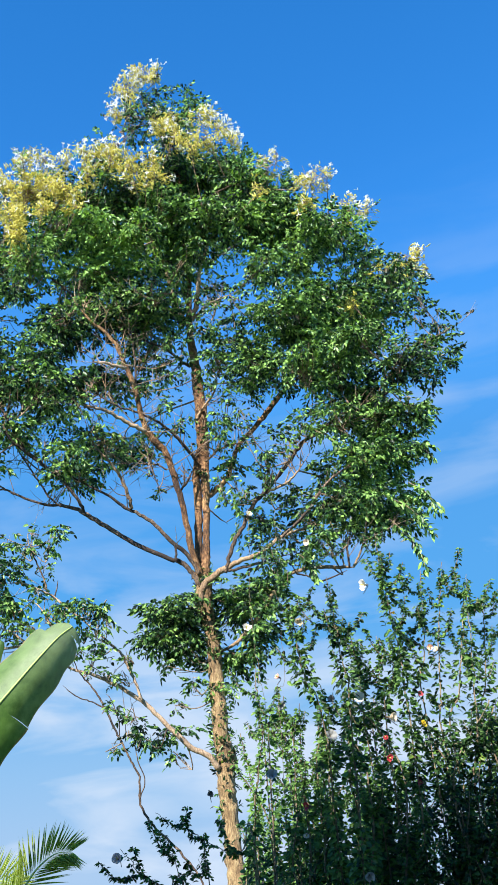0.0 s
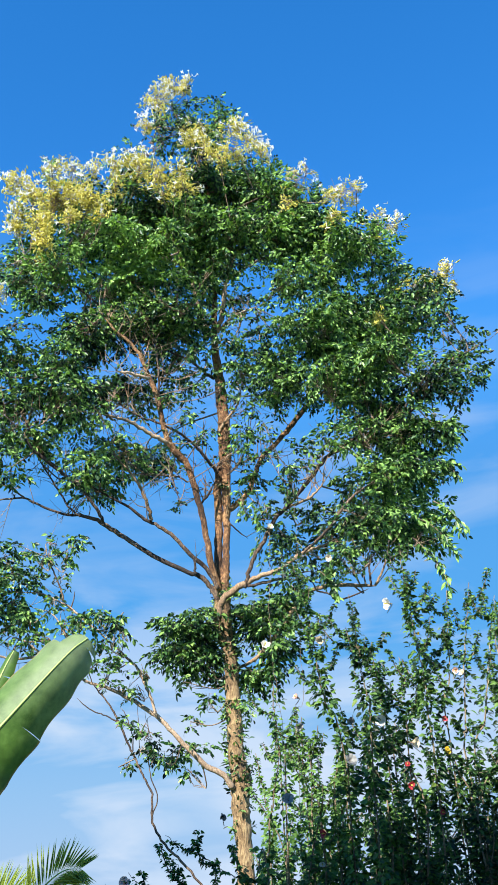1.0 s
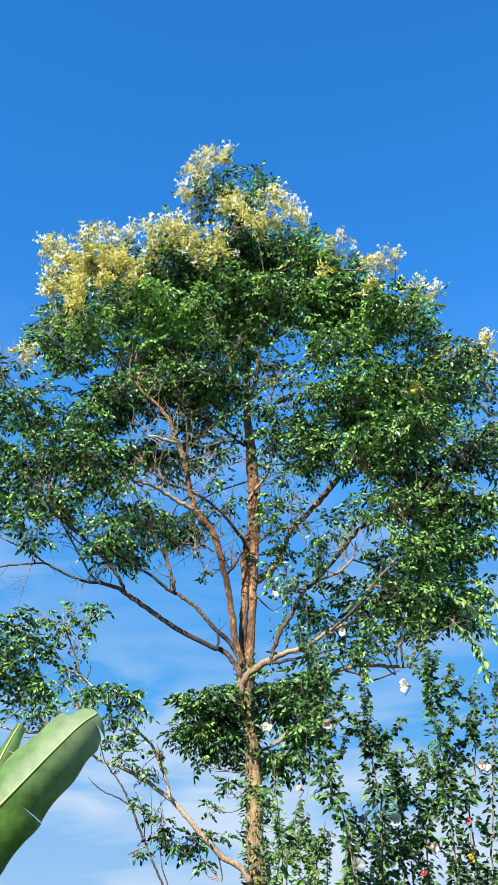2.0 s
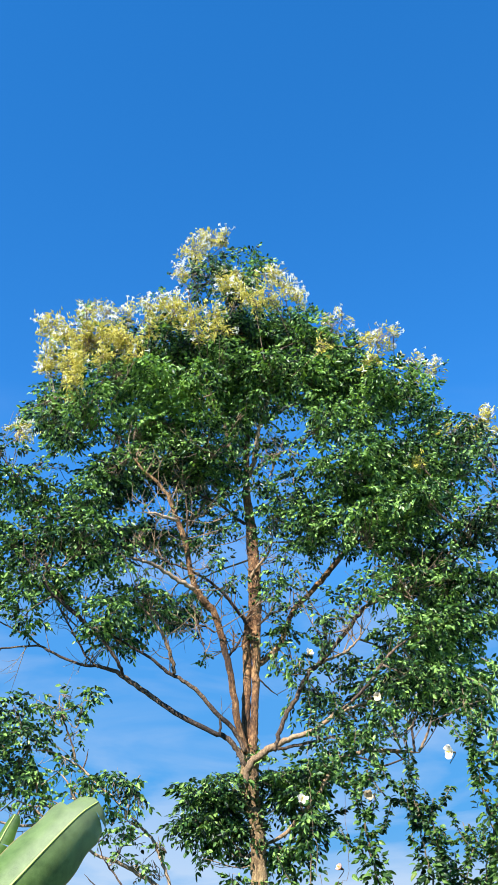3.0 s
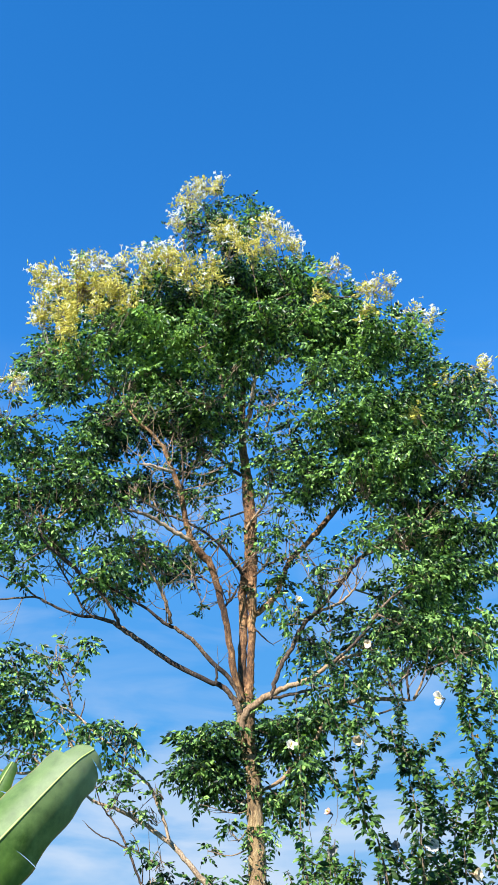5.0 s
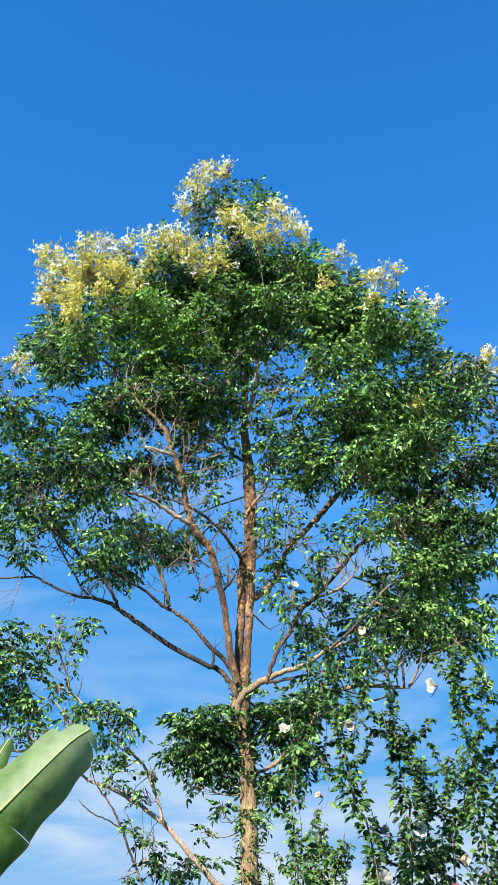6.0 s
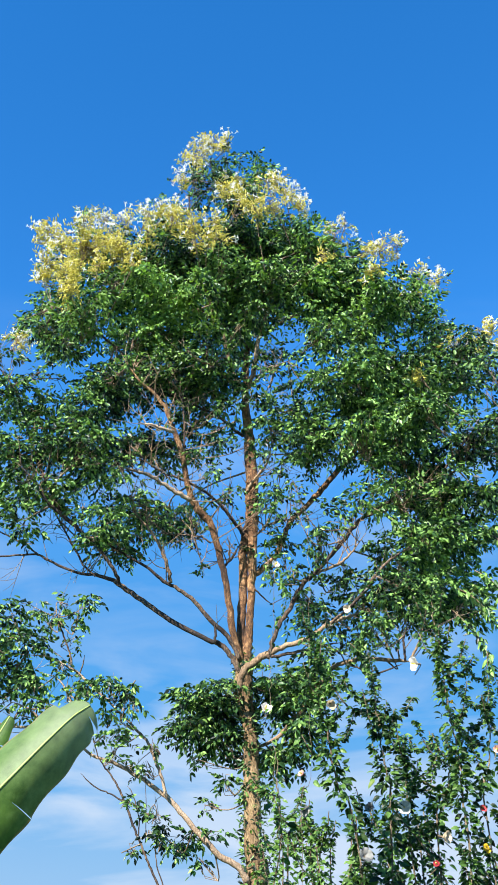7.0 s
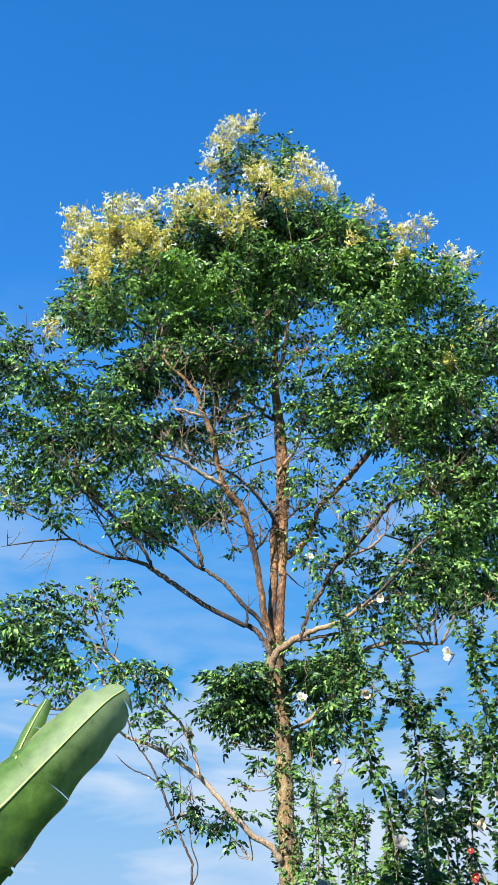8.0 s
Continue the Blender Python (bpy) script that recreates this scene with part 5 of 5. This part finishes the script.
def stem_leaves(curve, dens, rng, reach=0.017, low=0.8):
    """Leaves along a stem: their frames and places."""
    seg = np.linalg.norm(np.diff(curve[:, :3], axis=0), axis=1)
    run = np.concatenate([[0], np.cumsum(seg)])
    k = max(4, int(run[-1] * 500 * dens))
    s = rng.uniform(0.0, 1.0, k)
    s = np.clip(s + 0.012 * np.sin(s * 41.0 + k), 0.002, 0.998) * run[-1]
    at = np.stack([np.interp(s, run, curve[:, i]) for i in range(3)], 1)
    at, s = at[at[:, 2] > low], s[at[:, 2] > low]
    k = len(at)
    az = rng.uniform(0, 2 * np.pi, k)
    axis = np.stack([np.cos(az), np.sin(az), rng.uniform(-1.0, 0.35, k)], 1)
    thin = np.clip((run[-1] - s) / 0.6, 0.3, 1.0)
    at = at + axis * (rng.uniform(0.2, 1.35, (k, 1)) * reach * 1.9 * (thin * (1 + 0.35 * np.sin(s * 11.0 + k)))[:, None])
    return frames_of(axis, rng, (-0.3, -0.55, 0.75), 0.6), at, rng.uniform(0.62, 1.08, k) * (0.55 + 0.45 * thin)


leaf_soup = Soup()
leaf_soup.put(HL_PTS, HL_FACES)
HL_MESH = leaf_soup.mesh("leaf", M_HIB_ONE)


def hibiscus_stem(owner, points, dens, single=0):
    """One upright stem from the ground with its leaves."""
    first = points[0]
    base_pt = (first[0] * 0.6 + owner.location.x * 0.4, owner.location.y * 0.5 + first[1] * 0.5, -0.03, first[3] * 1.5)
    c = spline([base_pt] + points, 6)
    c[3:-1, :3] += rng_h.normal(0, 0.005, (len(c) - 4, 3))
    soup = Soup()
    tube(soup, c[:, :3], np.maximum(c[:, 3], 0.0008), 6, 0.05, rng_h)
    stem = part("stem", soup, M_HSTEM, owner, smooth=True)
    fr, at, size = stem_leaves(c, dens, rng_h)
    leaves = Soup()
    leaves.put_many(np.einsum("nij,pj->npi", fr, HL_PTS) * size[:, None, None] + at[:, None, :], HL_FACES)
    for _ in range(int(dens * 11)):
        i = int(rng_h.integers(len(c) // 3, len(c) - 3))
        p, a, run = c[i, :3], rng_h.uniform(0, 6.28), rng_h.uniform(0.07, 0.22)
        way = np.array([math.cos(a), math.sin(a) * 0.7, rng_h.uniform(-0.1, 0.9)]) * run
        side = spline([p, p + way * 0.6 + np.array([0, 0, -0.02]), p + way + np.array([0, 0, 0.06])], 3)
        shoot = Soup()
        tube(shoot, side, np.linspace(0.004, 0.002, len(side)), 4)
        part("side_stem", shoot, M_HSTEM, owner)
        f2, at2, s2 = stem_leaves(np.hstack([side, np.zeros((len(side), 1))]), 0.8, rng_h, 0.012)
        if len(at2):
            leaves.put_many(np.einsum("nij,pj->npi", f2, HL_PTS) * s2[:, None, None] + at2[:, None, :], HL_FACES)
    part("leafage", leaves, M_HIB, owner, kind="stuff")
    if single:
        big = (size > np.quantile(size, 1 - single / len(size)))
        for q in np.nonzero(big)[0]:
            ob = new("leaf", HL_MESH)
            m = np.eye(4)
            m[:3, :3], m[:3, 3] = fr[q] * size[q], at[q] + np.array([0, -0.012, 0])
            ob.matrix_basis = Matrix(m.tolist())
            hang(ob, owner)
    return c


hibiscus_stem(shrub_b, [(0.47, 4.40, 2.18, 0.004), (0.40, 4.40, 2.50, 0.005), (0.37, 4.40, 2.67, 0.004), (0.35, 4.40, 2.85, 0.004), (0.33, 4.40, 3.01, 0.003), (0.31, 4.40, 3.14, 0.003), (0.30, 4.40, 3.27, 0.002)], 1.0, 70)
hibiscus_stem(shrub_b, [(0.58, 4.20, 2.11, 0.004), (0.58, 4.20, 2.30, 0.004), (0.59, 4.20, 2.46, 0.004), (0.58, 4.20, 2.60, 0.003), (0.56, 4.20, 2.72, 0.003), (0.56, 4.20, 2.84, 0.003), (0.55, 4.20, 2.96, 0.002), (0.54, 4.20, 3.07, 0.002)], 0.8, 70)
hibiscus_stem(shrub_c, [(0.96, 4.50, 2.15, 0.005), (0.96, 4.50, 2.38, 0.005), (0.96, 4.50, 2.60, 0.004), (0.95, 4.50, 2.75, 0.004), (0.94, 4.50, 2.90, 0.004), (0.93, 4.50, 3.04, 0.003), (0.92, 4.50, 3.18, 0.003), (0.91, 4.50, 3.32, 0.003), (0.91, 4.50, 3.46, 0.002)], 1.0, 80)
hibiscus_stem(shrub_d, [(1.08, 4.60, 2.35, 0.004), (1.11, 4.60, 2.59, 0.004), (1.14, 4.60, 2.80, 0.003), (1.16, 4.60, 3.02, 0.003), (1.18, 4.60, 3.20, 0.002)], 0.5, 20)
hibiscus_stem(shrub_c, [(0.75, 4.70, 2.17, 0.004), (0.74, 4.70, 2.31, 0.004), (0.74, 4.70, 2.49, 0.004), (0.75, 4.70, 2.67, 0.003), (0.75, 4.70, 2.82, 0.002)], 0.75, 30)
hibiscus_stem(shrub_c, [(0.87, 4.75, 2.27, 0.004), (0.94, 4.75, 2.57, 0.004), (1.01, 4.75, 2.76, 0.003), (1.11, 4.75, 2.87, 0.002), (1.17, 4.75, 2.91, 0.002)], 0.6)
hibiscus_stem(shrub_c, [(0.82, 4.90, 2.20, 0.004), (0.85, 4.90, 2.40, 0.004), (0.89, 4.90, 2.60, 0.003), (0.93, 4.90, 2.77, 0.003), (0.91, 4.90, 2.89, 0.002)], 0.6)
hibiscus_stem(shrub_a, [(0.16, 4.90, 2.20, 0.004), (0.15, 4.90, 2.35, 0.004), (0.14, 4.90, 2.52, 0.004), (0.14, 4.90, 2.68, 0.003), (0.13, 4.90, 2.81, 0.002)], 0.35)
hibiscus_stem(shrub_a, [(0.18, 4.80, 2.19, 0.004), (0.22, 4.80, 2.33, 0.004), (0.26, 4.80, 2.45, 0.003), (0.29, 4.80, 2.54, 0.002)], 0.25)
hibiscus_stem(shrub_a, [(0.12, 4.05, 2.22, 0.001), (0.11, 4.05, 2.47, 0.001), (0.09, 4.05, 2.70, 0.001), (0.09, 4.05, 2.90, 0.001), (0.10, 4.05, 3.10, 0.001), (0.12, 4.05, 3.40, 0.001)], 0.07)
hibiscus_stem(shrub_a, [(0.23, 4.50, 2.28, 0.001), (0.27, 4.50, 2.57, 0.001), (0.29, 4.50, 3.04, 0.001), (0.30, 4.50, 3.47, 0.001), (0.31, 4.50, 3.85, 0.001)], 0.09)
hibiscus_stem(shrub_a, [(0.32, 4.80, 2.19, 0.004), (0.35, 4.80, 2.33, 0.004), (0.38, 4.80, 2.49, 0.002)], 0.6)
hibiscus_stem(shrub_b, [(0.54, 4.90, 2.20, 0.004), (0.58, 4.90, 2.40, 0.003), (0.60, 4.90, 2.56, 0.002)], 0.45)
hibiscus_stem(shrub_d, [(1.29, 4.60, 1.77, 0.005), (1.36, 4.60, 2.21, 0.005), (1.40, 4.60, 2.60, 0.004), (1.43, 4.60, 2.87, 0.003), (1.45, 4.60, 3.11, 0.002)], 0.6, 30)
hibiscus_stem(shrub_d, [(1.41, 4.70, 1.77, 0.005), (1.45, 4.70, 2.10, 0.004), (1.49, 4.70, 2.42, 0.003)], 0.7)
hibiscus_stem(shrub_d, [(1.40, 4.50, 1.67, 0.005), (1.50, 4.50, 2.07, 0.004), (1.57, 4.50, 2.50, 0.003), (1.60, 4.50, 2.73, 0.002)], 0.7)
hibiscus_stem(shrub_d, [(1.19, 4.70, 2.15, 0.005), (1.21, 4.70, 2.43, 0.005), (1.25, 4.70, 2.80, 0.004), (1.30, 4.70, 3.05, 0.003), (1.35, 4.70, 3.28, 0.002)], 0.5)
hibiscus_stem(shrub_d, [(1.23, 4.70, 2.08, 0.005), (1.33, 4.70, 2.49, 0.005), (1.40, 4.70, 2.83, 0.003), (1.45, 4.70, 3.04, 0.003), (1.49, 4.70, 3.19, 0.002)], 0.5)
hibiscus_stem(shrub_d, [(1.45, 4.80, 2.11, 0.005), (1.53, 4.80, 2.57, 0.004), (1.58, 4.80, 2.91, 0.003), (1.59, 4.80, 3.00, 0.002)], 0.6)
hibiscus_stem(shrub_a, [(0.03, 4.30, 1.70, 0.004), (-0.05, 4.30, 1.67, 0.003), (-0.17, 4.30, 1.72, 0.002), (-0.28, 4.30, 1.79, 0.002), (-0.40, 4.30, 1.85, 0.002), (-0.47, 4.30, 1.90, 0.001)], 0.28)
hibiscus_stem(shrub_a, [(-0.33, 4.30, 1.47, 0.003), (-0.41, 4.30, 1.54, 0.003), (-0.52, 4.30, 1.59, 0.002), (-0.59, 4.30, 1.67, 0.002), (-0.65, 4.30, 1.74, 0.001)], 0.24)
hibiscus_stem(shrub_a, [(-0.32, 4.35, 1.47, 0.003), (-0.35, 4.35, 1.56, 0.003), (-0.38, 4.35, 1.67, 0.002), (-0.40, 4.35, 1.74, 0.002), (-0.45, 4.35, 1.80, 0.001)], 0.24)
hibiscus_stem(shrub_a, [(-0.21, 4.35, 1.51, 0.003), (-0.23, 4.35, 1.60, 0.002), (-0.26, 4.35, 1.67, 0.001)], 0.22)

# shorter stems that fill the foot of the hedge
for i in range(116):
    owner = (shrub_a, shrub_b, shrub_c, shrub_d)[i % 4]
    x = (0.26, 0.60, 1.00, 1.50)[i % 4] + rng_h.uniform(-0.22, 0.28)
    y = rng_h.uniform(4.5, 6.4)
    top = rng_h.uniform(1.5, 2.6)
    hibiscus_stem(owner, [(x, y, 0.5, 0.009), (x + rng_h.normal(0, 0.04), y, 1.1, 0.007),
                          (x + rng_h.normal(0, 0.08), y - 0.03, top * 0.8, 0.005), (x + rng_h.normal(0, 0.10), y - 0.05, top, 0.003)], 0.52)


def petal_flower(size, rng=None):
    """Five broad ruffled petals in an open cup, along +y, each petal its own set of points."""
    rng = rng or rng_h
    sets, faces = [], []
    cols, rows = 6, 5
    spread = rng.uniform(0.35, 0.8)
    for p in range(5):
        a0 = 2 * math.pi * p / 5 + rng.normal(0, 0.08)
        tilt, long, ph = spread * rng.uniform(0.6, 1.35), rng.uniform(0.75, 1.15), rng.uniform(0, 6)
        out, tan = np.array([math.cos(a0), 0, math.sin(a0)]), np.array([-math.sin(a0), 0, math.cos(a0)])
        pts = []
        for i in range(rows + 1):
            s = i / rows
            wide = size * (0.09 + 0.38 * math.sin(min(1.0, s * 0.95) * 2.3) ** 0.8)
            lift = tilt * s * 0.7
            reach, high = size * long * s * math.sin(0.35 + lift), size * long * s * math.cos(0.35 + lift)
            for k in range(cols + 1):
                w = (k / cols - 0.5) * 2
                end = 1.0 - 0.16 * w * w * s
                ruff = size * 0.07 * s * s * math.sin(4.5 * w + ph) + size * 0.10 * w * w * s
                pts.append(out * (reach * end - ruff * 0.3) + tan * (w * wide) + np.array([0, high * end + ruff, 0]))
        sets.append(np.array(pts))
    for i in range(rows):
        for k in range(cols):
            a = i * (cols + 1) + k
            faces.append((a, a + 1, a + cols + 2, a + cols + 1))
    return sets, faces


def hibiscus_flower(place, colour, scale):
    """A flower on its stalk: calyx and stalk, petals, pistil."""
    owner = min((shrub_a, shrub_b, shrub_c, shrub_d), key=lambda o: abs(o.location.x - place[0]))
    rng = rng_h
    p = np.array(place)
    d = np.array([rng.normal(-0.2, 0.6), -0.7, rng.uniform(-0.5, 0.6)])
    f = frames_of(d[None], rng)[0]
    size = 0.038 * scale
    stalk = Soup()
    c = p - f[:, 1] * size * 0.5
    tube(stalk, spline([p + np.array([rng.normal(0, 0.02), 0.04, -0.04]), c - f[:, 1] * 0.02, c, c + f[:, 1] * size * 0.25], 3),
         np.array([0.002] * 4 + [0.003, 0.005, 0.006, 0.005, 0.004, 0.002]), 5)
    head = part("flower", stalk, M_HSTEM, owner, colour + " hibiscus flower" if colour not in ("faded", "dark") else "wilted hibiscus flower")
    sets, faces = petal_flower(size)
    for s in sets:
        one = Soup()
        one.put(s @ f.T + c, faces)
        part("petal", one, PETALS[colour], head, smooth=True)
    if colour in ("white", "red", "pink"):
        pistil = Soup()
        tube(pistil, np.array([c + f[:, 1] * size * s for s in (0.1, 0.4, 0.7, 0.95)]), np.array([0.002, 0.002, 0.004, 0.003]), 5)
        part("pistil", pistil, M_BUD, head)


hibiscus_flower((0.121, 4.02, 3.411), "white", 0.85)
hibiscus_flower((0.077, 4.35, 2.850), "white", 1.05)
hibiscus_flower((0.369, 4.30, 2.854), "cream", 0.85)
hibiscus_flower((0.497, 4.60, 3.429), "cream", 0.75)
hibiscus_flower((0.771, 4.35, 3.056), "white", 1.1)
hibiscus_flower((0.238, 4.50, 2.595), "pink", 0.75)
hibiscus_flower((0.254, 4.60, 2.451), "faded", 0.9)
hibiscus_flower((0.575, 4.80, 2.506), "faded", 0.95)
hibiscus_flower((0.708, 4.60, 2.468), "white", 1)
hibiscus_flower((0.851, 4.40, 2.308), "cream", 1.15)
hibiscus_flower((0.486, 4.30, 2.221), "faded", 1.1)
hibiscus_flower((0.786, 4.35, 2.196), "red", 0.6)
hibiscus_flower((1.038, 4.50, 2.278), "yellow", 0.6)
hibiscus_flower((1.043, 4.50, 2.447), "red", 0.6)
hibiscus_flower((0.946, 4.45, 2.908), "yellow", 0.45)
hibiscus_flower((1.141, 4.50, 2.706), "pink", 0.8)
hibiscus_flower((0.328, 4.40, 1.883), "red", 0.8)
hibiscus_flower((0.819, 4.50, 2.109), "red", 0.75)
hibiscus_flower((1.174, 4.50, 2.690), "cream", 0.7)
hibiscus_flower((-0.666, 4.30, 1.697), "pink", 0.95)
hibiscus_flower((0.571, 4.10, 1.518), "faded", 1.1)
hibiscus_flower((0.157, 4.40, 2.055), "faded", 1.1)
hibiscus_flower((-0.133, 4.30, 1.804), "pink", 0.7)
hibiscus_flower((0.953, 4.40, 1.958), "red", 0.6)
hibiscus_flower((-0.181, 4.40, 1.982), "dark", 0.7)
hibiscus_flower((0.320, 4.50, 1.746), "white", 0.6)

# ---- banana plant ----
banana = root("banana_plant", (-3.15, 8.9, 0.0), "green banana plant with large torn glossy leaves", "plant")


def banana_leaf(points, width, seed, upper_face, lower_face, tears=6, taper=0.4, sheen=False):
    """A long blade with a stout midrib; its halves slope away from the rib and are torn along the veins."""
    rng = np.random.default_rng(seed)
    c = spline(points, 8)
    n = len(c)
    tang = np.gradient(c, axis=0)
    tang /= np.linalg.norm(tang, axis=1)[:, None]
    blade = Soup()
    across = 8
    for sg, face, share in ((1, upper_face, 1.0), (-1, lower_face, 0.95)):
        face = np.asarray(face, dtype=float) / np.linalg.norm(face)
        cuts = set(rng.choice(np.arange(n // 4, n - 3), size=min(tears, n // 2), replace=False).tolist())
        shift, sag = 0.0, 0.0
        for i in range(n - 1):
            pts = []
            if i in cuts:
                shift, sag = rng.uniform(-0.22, 0.08), rng.uniform(0.0, 0.22)
            for j, s in ((i, 0), (i + 1, 1)):
                t = j / (n - 1)
                w = width * share * min(1.0, (t / 0.15) ** 0.6 if t > 0 else 0) * (1 - taper * max(0.0, t - 0.25) / 0.75)
                w *= 1.0 if t < 0.93 else 1 - 0.45 * ((t - 0.93) / 0.07) ** 2
                side = np.cross(tang[j], face)
                side *= sg * np.sign(side[2]) / np.linalg.norm(side)
                nrm = face - tang[j] * (face @ tang[j])
                for k in range(across + 1):
                    q = k / across
                    lean = tang[j] * (w * (0.16 * q + (0.14 * max(0.0, q - 0.3) if i in cuts and s == 0 else 0.0)))
                    rise = 0.10 * math.sin(q * 3.0) - 0.10 * q * q + shift * q * q + 0.018 * math.sin(9 * t + 4 * q + seed) * q
                    out = q * (1 + 0.035 * math.sin(31 * t + sg + seed) * q)
                    pts.append(c[j] + side * (w * out) + nrm * (w * rise) + lean - np.array([0, 0, sag * w * q * q]))
            blade.put(pts, [(k, k + 1, k + across + 2, k + across + 1) for k in range(across)])
    ob = part("leaf", blade, M_BANANA_SHEEN if sheen else M_BANANA, banana, "broad torn banana leaf with a pale sun sheen painted on" if sheen else "broad torn banana leaf", smooth=True)
    me = ob.data
    layer = me.uv_layers.new(name="UVMap")
    for loop in me.loops:
        strip, q = divmod(loop.vertex_index, 2 * (across + 1))
        step, k = divmod(q, across + 1)
        layer.data[loop.index].uv = ((strip % (n - 1) + step) * 0.12, k / across)
    rib = Soup()
    tube(rib, c, np.linspace(0.018, 0.006, n), 7)
    part("midrib", rib, M_RIB, ob, "pale green midrib", smooth=True)


stem = Soup()
b = spline([(-3.2, 9.0, -0.05, 0.15), (-3.18, 8.95, 0.8, 0.13), (-3.12, 8.9, 1.6, 0.10), (-3.05, 8.9, 2.15, 0.06)], 6)
tube(stem, b[:, :3], b[:, 3], 12, 0.03, rng_h)
part("pseudostem", stem, M_PSEUDO, banana, smooth=True)
banana_leaf([(-3.07, 8.85, 2.15)] + [(-2.72, 8.80, 2.82), (-2.42, 8.88, 3.21), (-2.15, 8.96, 3.55), (-1.87, 9.04, 3.90), (-1.67, 9.12, 4.14), (-1.53, 9.20, 4.27)], 0.48, 2, (-0.2, -0.85, 0.5), (0.2, -0.85, -0.5), 2, 0.42, True)
banana_leaf([(-3.16, 9.1, 2.1)] + [(-2.82, 9.20, 2.83), (-2.61, 9.25, 3.33), (-2.52, 9.30, 3.70), (-2.42, 9.35, 4.01), (-2.34, 9.40, 4.22)], 0.20, 3, (-0.5, -0.8, 0.25), (0.3, -0.9, 0.0), 3, 0.6)
banana_leaf([(-3.13, 8.9, 2.2)] + [(-2.74, 9.00, 2.39), (-2.49, 9.03, 2.67), (-2.37, 9.07, 2.81), (-2.29, 9.10, 2.92)], 0.16, 6, (0.2, -0.6, 0.7), (0.2, -0.8, -0.4), 3, 0.5)
banana_leaf([(-2.86, 8.6, 1.40), (-2.2, 8.47, 1.58), (-1.72, 8.33, 1.54), (-1.30, 8.2, 1.48)], 0.22, 4, (0.0, -0.8, -0.5), (0.0, -0.9, -0.4), 3)

# ---- coconut palms ----
def palm(place, height, label, leaf, fronds):
    ob = root("palm", place, label, "palm", "palms")
    x, y, _ = place
    trunk = Soup()
    line = spline([(x, y, -0.1, 0.16), (x + 0.05, y, height * 0.5, 0.12), (x, y, height, 0.10)], 8)
    tube(trunk, line[:, :3], line[:, 3], 10, 0.03, rng_h)
    part("trunk", trunk, M_BARK, ob, smooth=True)
    for points, length in fronds:
        c = spline(points, 8)
        n = len(c)
        tang = np.gradient(c, axis=0)
        tang /= np.linalg.norm(tang, axis=1)[:, None]
        rib = Soup()
        tube(rib, c, np.linspace(0.022, 0.003, n), 6)
        frond = part("frond", rib, M_RIB, ob, "long feathery palm frond", smooth=True)
        bpy.context.view_layer.update()
        for sg in (-1, 1):
            for q in range(72):
                t = (0.25 + 0.75 * q / 71) * (n - 1)
                i = min(n - 2, int(t))
                p = c[i] + (c[i + 1] - c[i]) * (t - i)
                side = np.cross(tang[i], (0.1, -1.0, 0.25))
                side /= np.linalg.norm(side)
                d = tang[i] * 0.75 + sg * side * (0.9 - 0.35 * q / 71) + rng_h.normal(0, 0.05, 3)
                d /= np.linalg.norm(d)
                ln = length * (1.0 - 0.55 * (q / 71) ** 2) * rng_h.uniform(0.85, 1.1)
                f = frames_of(d[None], rng_h, (0.1, -1.0, 0.25))[0]
                s = leaf_shape(ln, 0.017, 0.3, 0.10)
                one = Soup()
                one.put(s @ f.T + p, LEAF_FACES)
                part("leaflet", one, leaf, frond)
    return ob


palm((-3.4, 10.9, 0.0), 1.0, "young coconut palm with feathery yellow-green fronds", M_PALM, [([(-3.32, 10.8, 1.05), (-2.71, 10.74, 1.45), (-2.32, 10.68, 1.70), (-2.1, 10.62, 1.96), (-1.89, 10.56, 2.10), (-1.7, 10.5, 2.11)], 0.50), ([(-3.49, 11, 1.07), (-3.07, 11, 1.51), (-2.79, 11, 1.77), (-2.56, 11, 1.89), (-2.36, 11, 1.82)], 0.5)])
palm((4.4, 10.0, 0.0), 2.2, "coconut palm with drooping fronds behind the hedge", M_PALM_DARK, [([(4.33, 10, 2.2), (3.93, 9.9, 2.66), (3.58, 9.8, 2.82), (3.22, 9.7, 2.80), (2.95, 9.6, 2.60)], 0.5)])
